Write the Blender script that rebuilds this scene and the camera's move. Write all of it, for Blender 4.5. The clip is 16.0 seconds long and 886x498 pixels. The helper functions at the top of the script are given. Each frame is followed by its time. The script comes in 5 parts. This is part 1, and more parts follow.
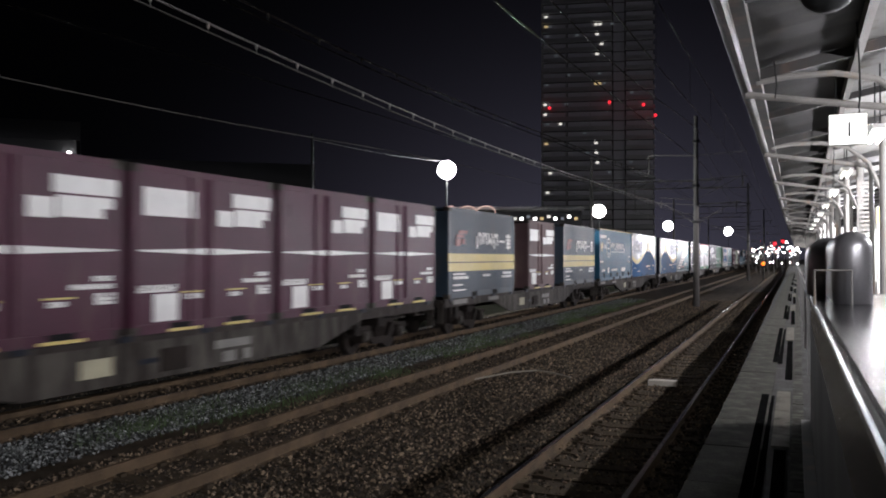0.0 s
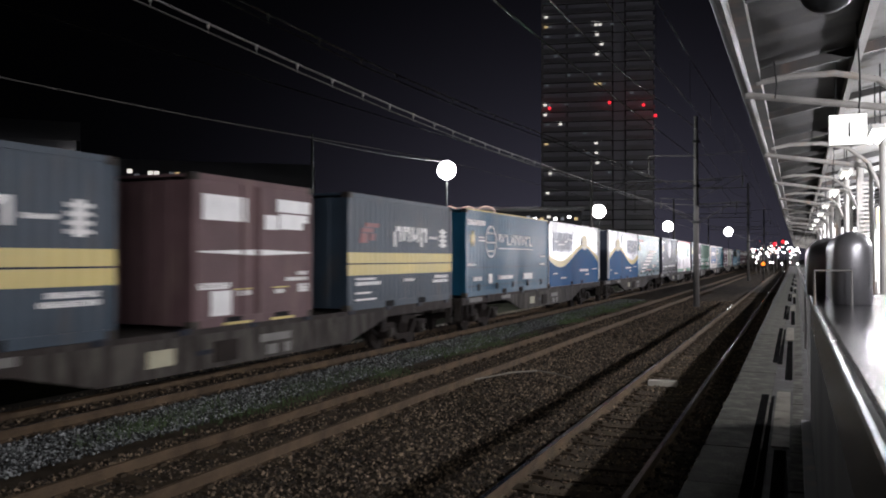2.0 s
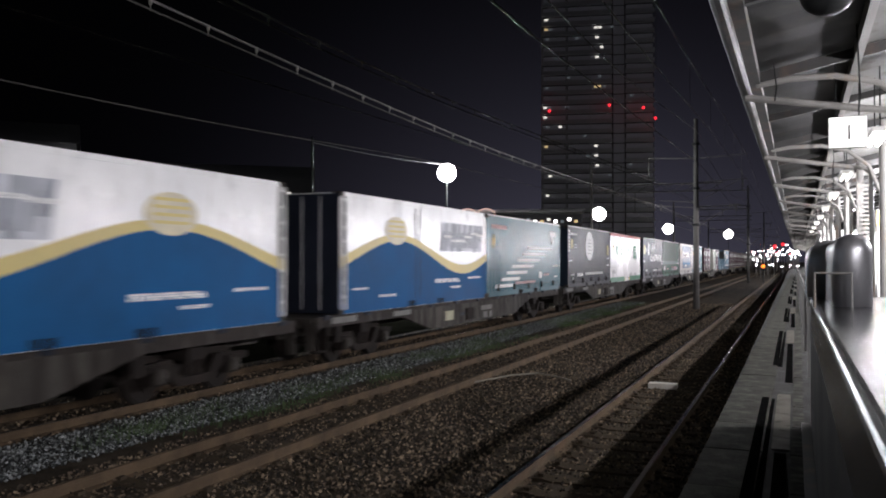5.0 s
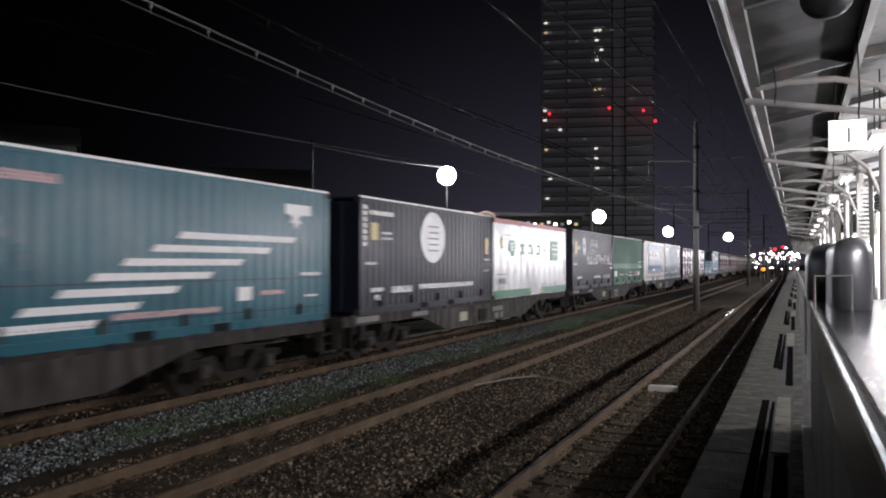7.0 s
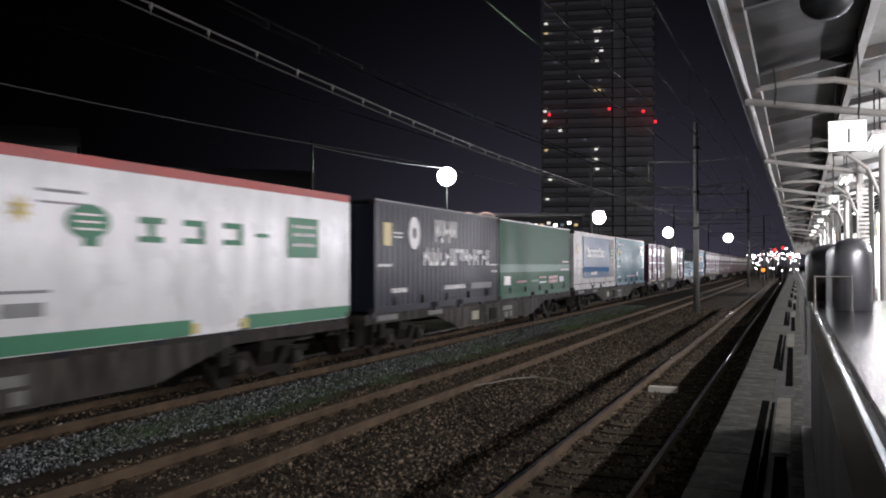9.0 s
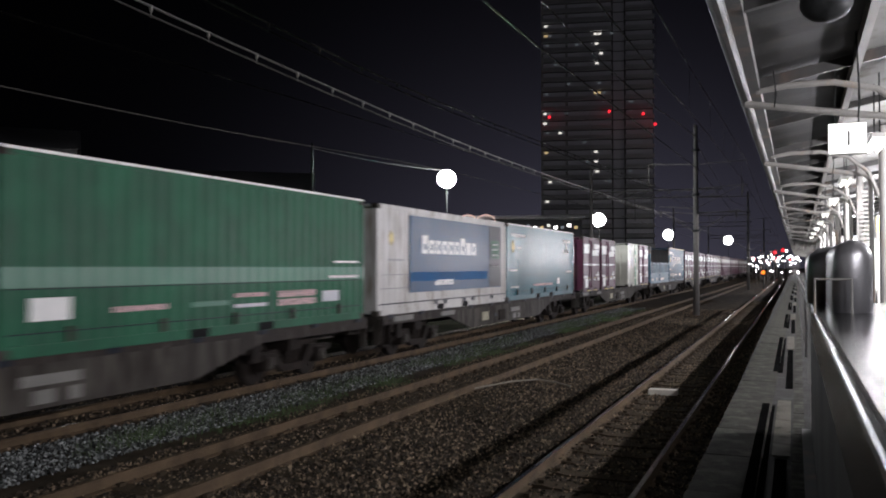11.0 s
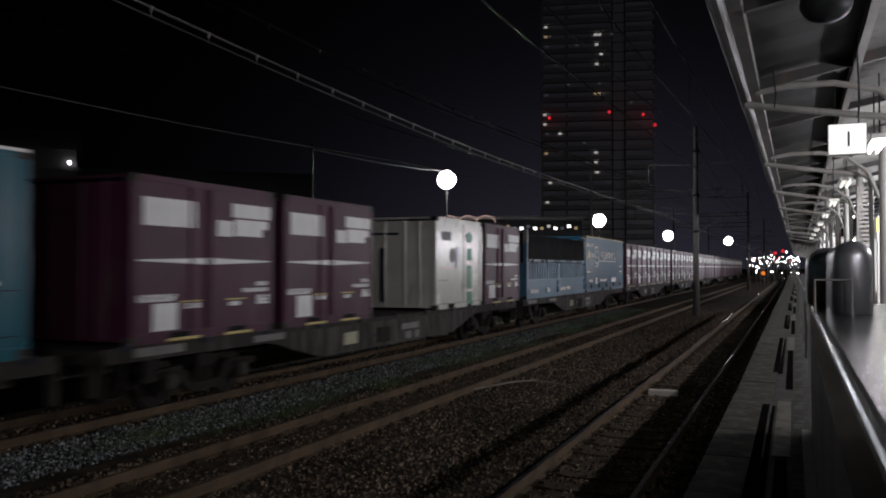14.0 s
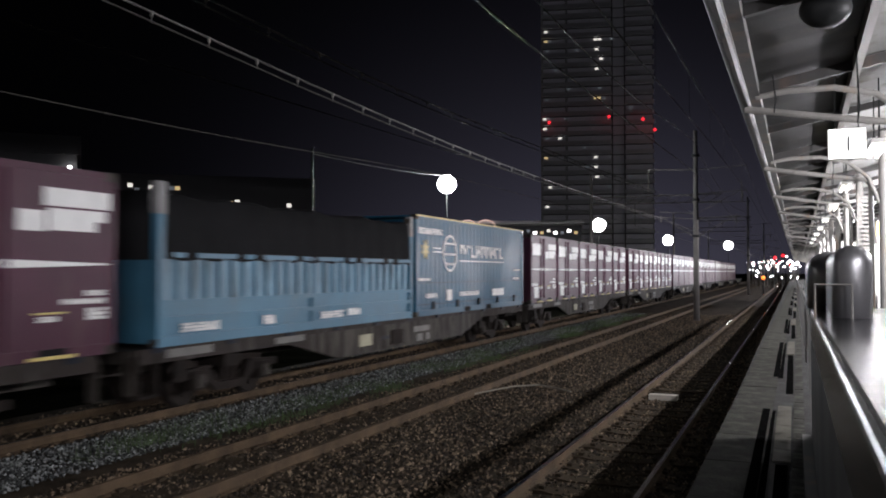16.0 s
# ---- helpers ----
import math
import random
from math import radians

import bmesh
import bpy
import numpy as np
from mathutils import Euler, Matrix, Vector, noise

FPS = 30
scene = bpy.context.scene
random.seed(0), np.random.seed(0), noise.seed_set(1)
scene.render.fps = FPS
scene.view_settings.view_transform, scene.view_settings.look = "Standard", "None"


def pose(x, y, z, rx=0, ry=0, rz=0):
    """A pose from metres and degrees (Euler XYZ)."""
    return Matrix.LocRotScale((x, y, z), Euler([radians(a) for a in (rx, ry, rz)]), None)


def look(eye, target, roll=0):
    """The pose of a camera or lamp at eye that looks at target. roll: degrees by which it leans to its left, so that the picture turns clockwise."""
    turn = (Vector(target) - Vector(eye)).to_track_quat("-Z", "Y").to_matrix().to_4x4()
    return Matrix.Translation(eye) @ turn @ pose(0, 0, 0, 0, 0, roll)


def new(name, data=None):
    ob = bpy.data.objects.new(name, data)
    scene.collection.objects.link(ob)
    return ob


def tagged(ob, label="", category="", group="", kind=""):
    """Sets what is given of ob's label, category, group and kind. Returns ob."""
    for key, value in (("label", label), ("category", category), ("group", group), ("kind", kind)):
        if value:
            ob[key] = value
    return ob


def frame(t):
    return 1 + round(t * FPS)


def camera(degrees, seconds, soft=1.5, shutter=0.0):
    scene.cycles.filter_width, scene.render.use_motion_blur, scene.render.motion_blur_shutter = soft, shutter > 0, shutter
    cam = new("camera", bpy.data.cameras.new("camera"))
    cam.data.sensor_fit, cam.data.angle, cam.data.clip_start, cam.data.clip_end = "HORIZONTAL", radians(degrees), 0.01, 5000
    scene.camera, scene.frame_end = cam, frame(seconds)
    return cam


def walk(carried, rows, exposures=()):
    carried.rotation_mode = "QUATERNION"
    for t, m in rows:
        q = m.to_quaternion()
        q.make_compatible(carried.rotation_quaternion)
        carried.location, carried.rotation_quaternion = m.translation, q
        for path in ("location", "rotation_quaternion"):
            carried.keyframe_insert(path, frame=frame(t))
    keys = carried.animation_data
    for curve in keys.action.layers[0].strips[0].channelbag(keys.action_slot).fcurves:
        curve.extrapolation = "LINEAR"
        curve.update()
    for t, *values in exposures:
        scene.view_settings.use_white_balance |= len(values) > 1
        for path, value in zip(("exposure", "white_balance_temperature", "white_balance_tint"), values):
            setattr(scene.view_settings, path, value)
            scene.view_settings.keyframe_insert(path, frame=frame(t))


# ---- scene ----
# ======================= camera =======================
EYE = (0.0, 0.0, 2.25)
FOCAL = 1515.0
HEADING = math.atan2(620.0, FOCAL)
cam = camera(2 * math.degrees(math.atan(784.0 / FOCAL)), 16.0, soft=1.9, shutter=0.7)


def aim(tilt):
    p = math.atan(tilt / FOCAL)
    way = Vector((-math.sin(HEADING) * math.cos(p), math.cos(HEADING) * math.cos(p), math.sin(p)))
    return look(EYE, Vector(EYE) + 10 * way)


TILT = [(0, 16), (0.5, 14.5), (1, 15.5), (1.5, 14), (2, 16.5), (2.5, 16.5), (3, 19), (3.5, 20.5), (4, 21), (5.3, 21),
        (6.5, 22), (7, 26), (7.5, 28.5), (8, 27.3), (8.5, 29), (9, 27.3), (10.2, 30), (11.5, 33.3), (12, 35), (12.5, 35),
        (13, 33), (13.5, 32), (14, 33), (14.5, 37), (15, 35), (15.5, 38), (16, 41)]
walk(cam, [(t, aim(v)) for t, v in TILT], exposures=[(0, 0.14), (12.9, 0.14), (13.2, -0.18), (13.5, -0.75), (13.8, -1.08), (14.0, -1.06), (14.2, -0.5), (14.4, 0.08), (14.6, 0.14), (16, 0.14)])

# ======================= night sky and lamps =======================
world = bpy.data.worlds.new("night")
scene.world = world
world.use_nodes = True
wn, wl = world.node_tree.nodes, world.node_tree.links
# city glow low over the horizon, strongest along the railway both ways, fading upwards
sky_co, sky_dot, sky_pow, sky_mix = wn.new("ShaderNodeTexCoord"), wn.new("ShaderNodeVectorMath"), wn.new("ShaderNodeMath"), wn.new("ShaderNodeMix")
sky_sep, sky_abs, sky_fall, sky_mul = wn.new("ShaderNodeSeparateXYZ"), wn.new("ShaderNodeMath"), wn.new("ShaderNodeMath"), wn.new("ShaderNodeMath")
sky_dot.operation, sky_pow.operation, sky_mix.data_type = "DOT_PRODUCT", "POWER", "RGBA"
sky_both = wn.new("ShaderNodeMath")
sky_both.operation = "ABSOLUTE"
sky_abs.operation, sky_fall.operation, sky_mul.operation = "ABSOLUTE", "POWER", "MULTIPLY"
sky_dot.inputs[1].default_value = (-0.19, 0.98, 0.0)
sky_pow.inputs[1].default_value, sky_pow.use_clamp = 20.0, True
sky_fall.inputs[0].default_value = 0.005
sky_mix.inputs[6].default_value, sky_mix.inputs[7].default_value = (0.0003, 0.0003, 0.0004, 1), (0.044, 0.042, 0.062, 1)
wl.new(sky_co.outputs["Generated"], sky_dot.inputs[0])
wl.new(sky_co.outputs["Generated"], sky_sep.inputs[0])
wl.new(sky_sep.outputs["Z"], sky_abs.inputs[0])
wl.new(sky_abs.outputs[0], sky_fall.inputs[1])
wl.new(sky_dot.outputs["Value"], sky_both.inputs[0])
wl.new(sky_both.outputs[0], sky_pow.inputs[0])
wl.new(sky_pow.outputs[0], sky_mul.inputs[0])
wl.new(sky_fall.outputs[0], sky_mul.inputs[1])
wl.new(sky_mul.outputs[0], sky_mix.inputs["Factor"])
wl.new(sky_mix.outputs[2], wn["Background"].inputs["Color"])
wn["Background"].inputs["Strength"].default_value = 1.0

PLATFORM_LAMPS = [(3.3, -21, 1000), (3.3, -14, 950), (3.3, -7, 800), (3.3, 0.5, 340), (3.3, 8, 440), (3.3, 15, 640), (3.3, 21, 700), (3.3, 29, 620), (3.3, 37, 620), (3.3, 46, 900),
                  (3.3, 56, 1150), (3.3, 68, 1350), (3.3, 84, 1450), (3.3, 102, 1800), (3.3, 124, 2000), (3.3, 150, 2200)]
EDGE_LAMPS = [(1.05 if k == 0 else 0.95, 12.8 + 5.6 * k, 11 if k == 0 else 2) for k in range(8)]
FLOODS = [(-15, 37.1, 6.37), (-15, 71.0, 6.17), (-15, 113.8, 6.4), (-15, 225.0, 8.9)]


def lamp(name, place, watts, size, colour):
    data = bpy.data.lights.new(name, "POINT")
    data.energy, data.shadow_soft_size, data.color = watts, size, colour
    ob = new(name, data)
    ob.location = place
    return ob


for lx, ly, watts in PLATFORM_LAMPS + EDGE_LAMPS[:1]:
    lamp("platform_light", (lx, ly, 3.72), 1.55 * watts, 0.035, (0.98, 0.95, 1.02))
for fx, fy, fz in FLOODS:
    lamp("flood_light", (fx + 0.6, fy, fz), 3600, 0.3, (0.92, 0.95, 1.0))


# ======================= materials =======================
def mat(name, colour, rough=0.6, metal=0.0, vary=0.25, scale=6.0, bump=0.1, fine=60.0, stain=None, stain_at=0.62, emit=0.0, spec=0.5):
    m = bpy.data.materials.new(name)
    m.use_nodes = True
    n, l = m.node_tree.nodes, m.node_tree.links
    b = n["Principled BSDF"]
    b.inputs["Roughness"].default_value, b.inputs["Metallic"].default_value = rough, metal
    b.inputs["Specular IOR Level"].default_value = spec
    if emit:
        b.inputs["Base Color"].default_value = (*colour, 1)
        b.inputs["Emission Color"].default_value = (*colour, 1)
        b.inputs["Emission Strength"].default_value = emit
        return m
    co = n.new("ShaderNodeTexCoord")
    big, small = n.new("ShaderNodeTexNoise"), n.new("ShaderNodeTexNoise")
    big.inputs["Scale"].default_value, small.inputs["Scale"].default_value = scale / 4, fine
    big.inputs["Detail"].default_value, small.inputs["Detail"].default_value = 5, 3
    for x in (big, small):
        l.new(co.outputs["Object"], x.inputs["Vector"])
    add = n.new("ShaderNodeMath")
    add.operation = "MULTIPLY_ADD"
    add.inputs[1].default_value = 0.4
    l.new(small.outputs["Fac"], add.inputs[0])
    l.new(big.outputs["Fac"], add.inputs[2])
    ramp = n.new("ShaderNodeValToRGB")
    ramp.color_ramp.elements[0].position, ramp.color_ramp.elements[1].position = 0.45, 0.95
    ramp.color_ramp.elements[0].color = (*[c * (1 - vary) for c in colour], 1)
    ramp.color_ramp.elements[1].color = (*[min(1, c * (1 + vary)) for c in colour], 1)
    l.new(add.outputs[0], ramp.inputs["Fac"])
    out = ramp.outputs["Color"]
    if stain:
        st, sr, mix = n.new("ShaderNodeTexNoise"), n.new("ShaderNodeValToRGB"), n.new("ShaderNodeMix")
        mp = n.new("ShaderNodeMapping")
        mp.inputs["Scale"].default_value = (1, 1, 0.25)
        l.new(co.outputs["Object"], mp.inputs["Vector"])
        l.new(mp.outputs["Vector"], st.inputs["Vector"])
        st.inputs["Scale"].default_value, st.inputs["Detail"].default_value = scale * 0.8, 8
        sr.color_ramp.elements[0].position, sr.color_ramp.elements[1].position = stain_at - 0.1, stain_at + 0.08
        l.new(st.outputs["Fac"], sr.inputs["Fac"])
        mix.data_type = "RGBA"
        l.new(sr.outputs["Color"], mix.inputs["Factor"])
        l.new(out, mix.inputs[6])
        mix.inputs[7].default_value = (*stain, 1)
        out = mix.outputs[2]
    l.new(out, b.inputs["Base Color"])
    rr = n.new("ShaderNodeMapRange")
    rr.inputs["To Min"].default_value, rr.inputs["To Max"].default_value = max(0.03, rough - 0.12), min(1, rough + 0.12)
    l.new(big.outputs["Fac"], rr.inputs["Value"])
    l.new(rr.outputs["Result"], b.inputs["Roughness"])
    if bump:
        bp = n.new("ShaderNodeBump")
        bp.inputs["Strength"].default_value, bp.inputs["Distance"].default_value = bump, 0.01
        l.new(small.outputs["Fac"], bp.inputs["Height"])
        l.new(bp.outputs["Normal"], b.inputs["Normal"])
    return m


BALLAST = mat("ballast_bed", (0.050, 0.040, 0.029), 0.95, vary=0.6, scale=8, bump=1.0, fine=25, spec=0.05)
STONE = mat("ballast_stone", (0.053, 0.040, 0.027), 0.85, spec=0.3, vary=0.5, scale=30, bump=0.3, fine=200)
GREYSTONE = mat("fresh_ballast", (0.078, 0.082, 0.080), 0.8, spec=0.3, vary=0.5, scale=30, bump=0.3, fine=200)
# ground colour darkened to stand for missing light behind the train
DARKGROUND = mat("unlit_ground", (0.012, 0.012, 0.009), 1.0, vary=0.5, scale=3, bump=1.0, fine=15, spec=0.0)
RUST = mat("rusty_steel", (0.082, 0.057, 0.035), 0.85, 0.0, 0.4, 10, 0.4, 90, spec=0.15)
RAILTOP = mat("polished_rail", (0.6, 0.56, 0.52), 0.17, 1.0, 0.1, 5, 0.03, 80)
CONCRETE = mat("concrete", (0.052, 0.052, 0.044), 0.95, spec=0.02, vary=0.6, scale=9, bump=0.6, fine=40, stain=(0.088, 0.088, 0.074), stain_at=0.58)
SLEEPER = mat("concrete_sleeper", (0.046, 0.036, 0.025), 0.95, spec=0.03, vary=0.35, scale=8, bump=0.4, fine=70)
DARKCON = mat("asphalt_surface", (0.036, 0.036, 0.033), 0.9, spec=0.1, vary=0.4, scale=5, bump=0.5, fine=120, stain=(0.06, 0.06, 0.06))
TACTILE = mat("worn_tactile_tile", (0.11, 0.105, 0.085), 0.9, vary=0.35, scale=10, bump=0.3, fine=90, stain=(0.05, 0.048, 0.04), spec=0.05)
STEEL = mat("brushed_stainless", (0.125, 0.127, 0.133), 0.21, 1.0, 0.35, 3, 0.08, 120)
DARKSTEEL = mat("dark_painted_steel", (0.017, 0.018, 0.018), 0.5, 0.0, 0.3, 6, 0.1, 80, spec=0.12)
PAINT = mat("cream_painted_steel", (0.22, 0.212, 0.195), 0.5, 0.0, 0.25, 6, 0.1, 60, stain=(0.25, 0.18, 0.12), stain_at=0.68)
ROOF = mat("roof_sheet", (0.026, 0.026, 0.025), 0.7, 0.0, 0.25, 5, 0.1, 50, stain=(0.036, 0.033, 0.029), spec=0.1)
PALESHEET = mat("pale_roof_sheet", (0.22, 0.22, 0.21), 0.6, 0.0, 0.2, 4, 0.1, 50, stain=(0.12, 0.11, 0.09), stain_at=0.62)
DARKBEAM = mat("dark_rafter_paint", (0.035, 0.034, 0.032), 0.6, 0.0, 0.3, 5, 0.1, 60, stain=(0.07, 0.05, 0.04), spec=0.3)
BEAM = mat("grey_beam_paint", (0.085, 0.085, 0.08), 0.6, 0.0, 0.3, 5, 0.1, 60, stain=(0.16, 0.12, 0.09))
WHITEWALL = mat("white_wall_panel", (0.75, 0.74, 0.70), 0.5, 0.0, 0.08, 4, 0.05, 60)
POLE = mat("concrete_pole", (0.13, 0.122, 0.115), 0.9, 0.0, 0.25, 5, 0.3, 70)
WIRE = mat("copper_wire", (0.13, 0.12, 0.115), 0.5, 0.3, 0.1, 5, 0.0, 60)
# darker copy of the wire, low light put into its colour
DIMWIRE = mat("dim_wire", (0.06, 0.056, 0.052), 0.7, 0.0, 0.2, 5, 0.0, 60, spec=0.2)
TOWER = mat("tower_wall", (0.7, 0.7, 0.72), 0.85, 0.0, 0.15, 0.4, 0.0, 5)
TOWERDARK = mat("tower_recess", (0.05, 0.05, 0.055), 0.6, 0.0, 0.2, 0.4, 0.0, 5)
LIT = mat("lit_window", (1.0, 0.95, 0.88), emit=0.8)
LITWARM = mat("warm_lit_window", (1.0, 0.72, 0.35), emit=0.5)
LITBRIGHT = mat("bright_window", (1.0, 0.95, 0.95), emit=5.0)
LITROSE = mat("rose_tube", (1.0, 0.68, 0.6), emit=0.8)
LITDIM = mat("dim_lit_window", (0.75, 0.82, 0.9), emit=0.06)
REDLAMP = mat("red_beacon", (1.0, 0.03, 0.05), emit=1.3)
AMBERLAMP = mat("amber_lamp", (1.0, 0.22, 0.02), emit=1.6)
WHITELAMP = mat("white_lamp", (1.0, 0.97, 0.95), emit=30.0)
TUBE = mat("fluorescent_tube", (1.0, 0.98, 0.92), emit=9.0)
SMALLTUBE = mat("small_fluorescent_tube", (1.0, 0.98, 0.92), emit=2.5)
SIGNFACE = mat("lit_sign_face", (1.0, 1.0, 0.98), emit=1.6)
HOODSTEEL = mat("dark_polished_steel", (0.42, 0.42, 0.43), 0.4, 0.75, 0.15, 4, 0.05, 150)
BLACKSTRIP = mat("black_strip", (0.006, 0.006, 0.006), 1.0, 0.0, 0.3, 8, 0.1, 60, spec=0.0)
PALEBOX = mat("pale_cover", (0.55, 0.53, 0.46), 0.6, 0.0, 0.2, 8, 0.1, 60)
YELLOWSIGN = mat("yellow_sign", (0.9, 0.75, 0.2), emit=0.6)
# faint glows added to lift the dark tower facade and its gap
FLOORGLOW = mat("facade_glow", (0.9, 0.88, 0.95), emit=0.0065)
GAPGLOW = mat("gap_glow", (0.9, 0.88, 0.95), emit=0.0042)
# glow added to the kiosk wall, whose track side faces away from the lamps
WALLGLOW = mat("white_wall_glow", (1.0, 1.0, 0.98), emit=1.6)
HOSE = mat("hose_rubber", (0.17, 0.15, 0.12), 0.8, 0.0, 0.2, 8, 0.1, 60)
INK = mat("black_ink", (0.02, 0.02, 0.02), 0.6, bump=0)
GRASS = mat("weed", (0.07, 0.11, 0.04), 0.8, vary=0.4, scale=20, bump=0)


# ======================= mesh helpers =======================
def box(bm, x0, x1, y0, y1, z0, z1, bev=0.0):
    vs = [bm.verts.new((x, y, z)) for z in (z0, z1) for x, y in ((x0, y0), (x1, y0), (x1, y1), (x0, y1))]
    fs = [(3, 2, 1, 0), (4, 5, 6, 7), (0, 1, 5, 4), (1, 2, 6, 5), (2, 3, 7, 6), (3, 0, 4, 7)]
    faces = [bm.faces.new([vs[i] for i in f]) for f in fs]
    if bev:
        edges = list({e for f in faces for e in f.edges})
        bmesh.ops.bevel(bm, geom=edges, offset=bev, segments=2, affect="EDGES", profile=0.5)


def rod(bm, a, b, r, sides=8, r2=None):
    a, b = Vector(a), Vector(b)
    d = (b - a).normalized()
    u = d.orthogonal().normalized()
    w = d.cross(u)
    r2 = r if r2 is None else r2
    rings = []
    for p, q in ((a, r), (b, r2)):
        rings.append([bm.verts.new(p + q * (math.cos(i * math.tau / sides) * u + math.sin(i * math.tau / sides) * w)) for i in range(sides)])
    for i in range(sides):
        bm.faces.new((rings[0][i], rings[0][(i + 1) % sides], rings[1][(i + 1) % sides], rings[1][i]))
    bm.faces.new(rings[0][::-1])
    bm.faces.new(rings[1])


def pipe(bm, pts, r, sides=8):
    """One bent tube through the points."""
    pts = [Vector(p) for p in pts]
    side, rings = None, []
    for i, p in enumerate(pts):
        d = (pts[min(i + 1, len(pts) - 1)] - pts[max(i - 1, 0)]).normalized()
        side = d.orthogonal().normalized() if side is None else (side - d * side.dot(d)).normalized()
        w = d.cross(side)
        rings.append([bm.verts.new(p + r * (math.cos(k * math.tau / sides) * side + math.sin(k * math.tau / sides) * w)) for k in range(sides)])
    for p, q in zip(rings, rings[1:]):
        for k in range(sides):
            j = (k + 1) % sides
            bm.faces.new((p[k], p[j], q[j], q[k]))
    bm.faces.new(rings[0][::-1])
    bm.faces.new(rings[-1])


def prism(bm, outline, y0, y1):
    """An (x, z) outline, drawn out along y."""
    a = [bm.verts.new((x, y0, z)) for x, z in outline]
    b = [bm.verts.new((x, y1, z)) for x, z in outline]
    k = len(outline)
    for i in range(k):
        bm.faces.new((a[i], a[(i + 1) % k], b[(i + 1) % k], b[i]))
    bm.faces.new(a[::-1])
    bm.faces.new(b)


def finish(bm, name, material, smooth=False):
    bmesh.ops.recalc_face_normals(bm, faces=bm.faces)
    me = bpy.data.meshes.new(name)
    bm.to_mesh(me)
    bm.free()
    me.materials.append(material)
    if smooth:
        for p in me.polygons:
            p.use_smooth = True
    return me


def part(name, bm, material, parent, label="", smooth=False):
    ob = new(name, finish(bm, name, material, smooth) if isinstance(bm, bmesh.types.BMesh) else bm)
    ob.parent = parent
    return tagged(ob, label)


def thing(name, place, label, category, group="", kind=""):
    ob = new(name)
    ob.location = place
    return tagged(ob, label, category, group, kind)


def solid(name, bm, material, label, category="", group="", kind="", smooth=False):
    return tagged(new(name, finish(bm, name, material, smooth)), label, category, group, kind)


def boxes(*rows, bev=0.0):
    bm = bmesh.new()
    for r in rows:
        box(bm, *r, bev=bev)
    return bm


# ======================= ground and tracks =======================
TRACKS = {"near": (-2.1, 1.24), "middle": (-6.3, 1.12), "far": (-10.17, 1.15)}
GAUGE = 1.15
BED = -0.165

bm = bmesh.new()
gy = [-60, 0, 6, 20, 40, 80, 160, 400, 1500]
gx = [-900, -200, -60, -18, -12, -9, -3.8, -0.56, 0.3, 12, 60, 900]
grid = {}
for i, x in enumerate(gx):
    for j, y in enumerate(gy):
        grid[i, j] = bm.verts.new((x, y, BED))
for i in range(len(gx) - 1):
    for j in range(len(gy) - 1):
        bm.faces.new((grid[i, j], grid[i + 1, j], grid[i + 1, j + 1], grid[i, j + 1]))
ground = solid("ground", bm, BALLAST, "brown gravel railway bed reaching into the dark distance", "ground", kind="structure")
# faces beyond the far track take the darkened, unlit-looking colour
ground.data.materials.append(DARKGROUND)
for p in ground.data.polygons:
    if p.center.x < -12:
        p.material_index = 1

box_me = boxes((-2.56, -2.03, 16.5, 16.72, -0.17, -0.06), bev=0.012)
tb = thing("track_box", (0, 0, 0), "pale box cover lying between the rails", "box")
part("cover", box_me, PALEBOX, tb)
hose = thing("loose_hose", (0, 0, 0), "pale hose lying loose on the ballast", "hose")
bm = bmesh.new()
pipe(bm, [(-5.75, 15.6, BED + 0.06), (-5.3, 16.6, BED + 0.10), (-4.9, 17.1, BED + 0.10), (-4.5, 17.0, BED + 0.07), (-4.1, 16.7, BED + 0.05)], 0.018, 8)
part("tube", bm, HOSE, hose)


def rail_bm(x, y0, y1):
    bm = bmesh.new()
    prism(bm, [(x - 0.063, -0.153), (x + 0.063, -0.153), (x + 0.063, -0.142), (x + 0.012, -0.122), (x + 0.009, -0.045), (x + 0.032, -0.036),
               (x + 0.032, -0.004), (x - 0.032, -0.004), (x - 0.032, -0.036), (x - 0.009, -0.045), (x - 0.012, -0.122), (x - 0.063, -0.142)], y0, y1)
    return bm


bm = bmesh.new()
prism(bm, [(-1.0, -0.34), (1.0, -0.34), (0.96, -0.175), (0.45, -0.165), (0.35, -0.185), (-0.35, -0.185), (-0.45, -0.165), (-0.96, -0.175)], -0.12, 0.12)
for s in (-1, 1):
    for k in (-0.1, 0.1):
        box(bm, s * GAUGE / 2 + k - 0.03, s * GAUGE / 2 + k + 0.03, -0.05, 0.05, -0.17, -0.13)
sleeper_mesh = finish(bm, "sleeper", SLEEPER)

for key, (tx, span) in TRACKS.items():
    track = thing("track_" + key, (tx, 0, 0), "ballasted railway track with brown rusty rails on concrete sleepers", "railway track", kind="structure")
    for s in (-1, 1):
        r = part("rail", rail_bm(s * span / 2, -40, 420), RUST, track, "rust-brown steel rail")
        head = boxes((s * span / 2 - 0.026, s * span / 2 + 0.026, -40, 420, -0.004, 0.0))
        part("rail_head", head, RAILTOP if key != "middle" else RUST, r, "worn running surface")
    for i in range(100):
        sl = new("sleeper", sleeper_mesh)
        sl.parent = track
        sl.location = (random.uniform(-0.02, 0.02), 3 + i * 0.62, {"near": 0.035, "middle": 0.022}.get(key, 0.0) + random.uniform(-0.01, 0.01))


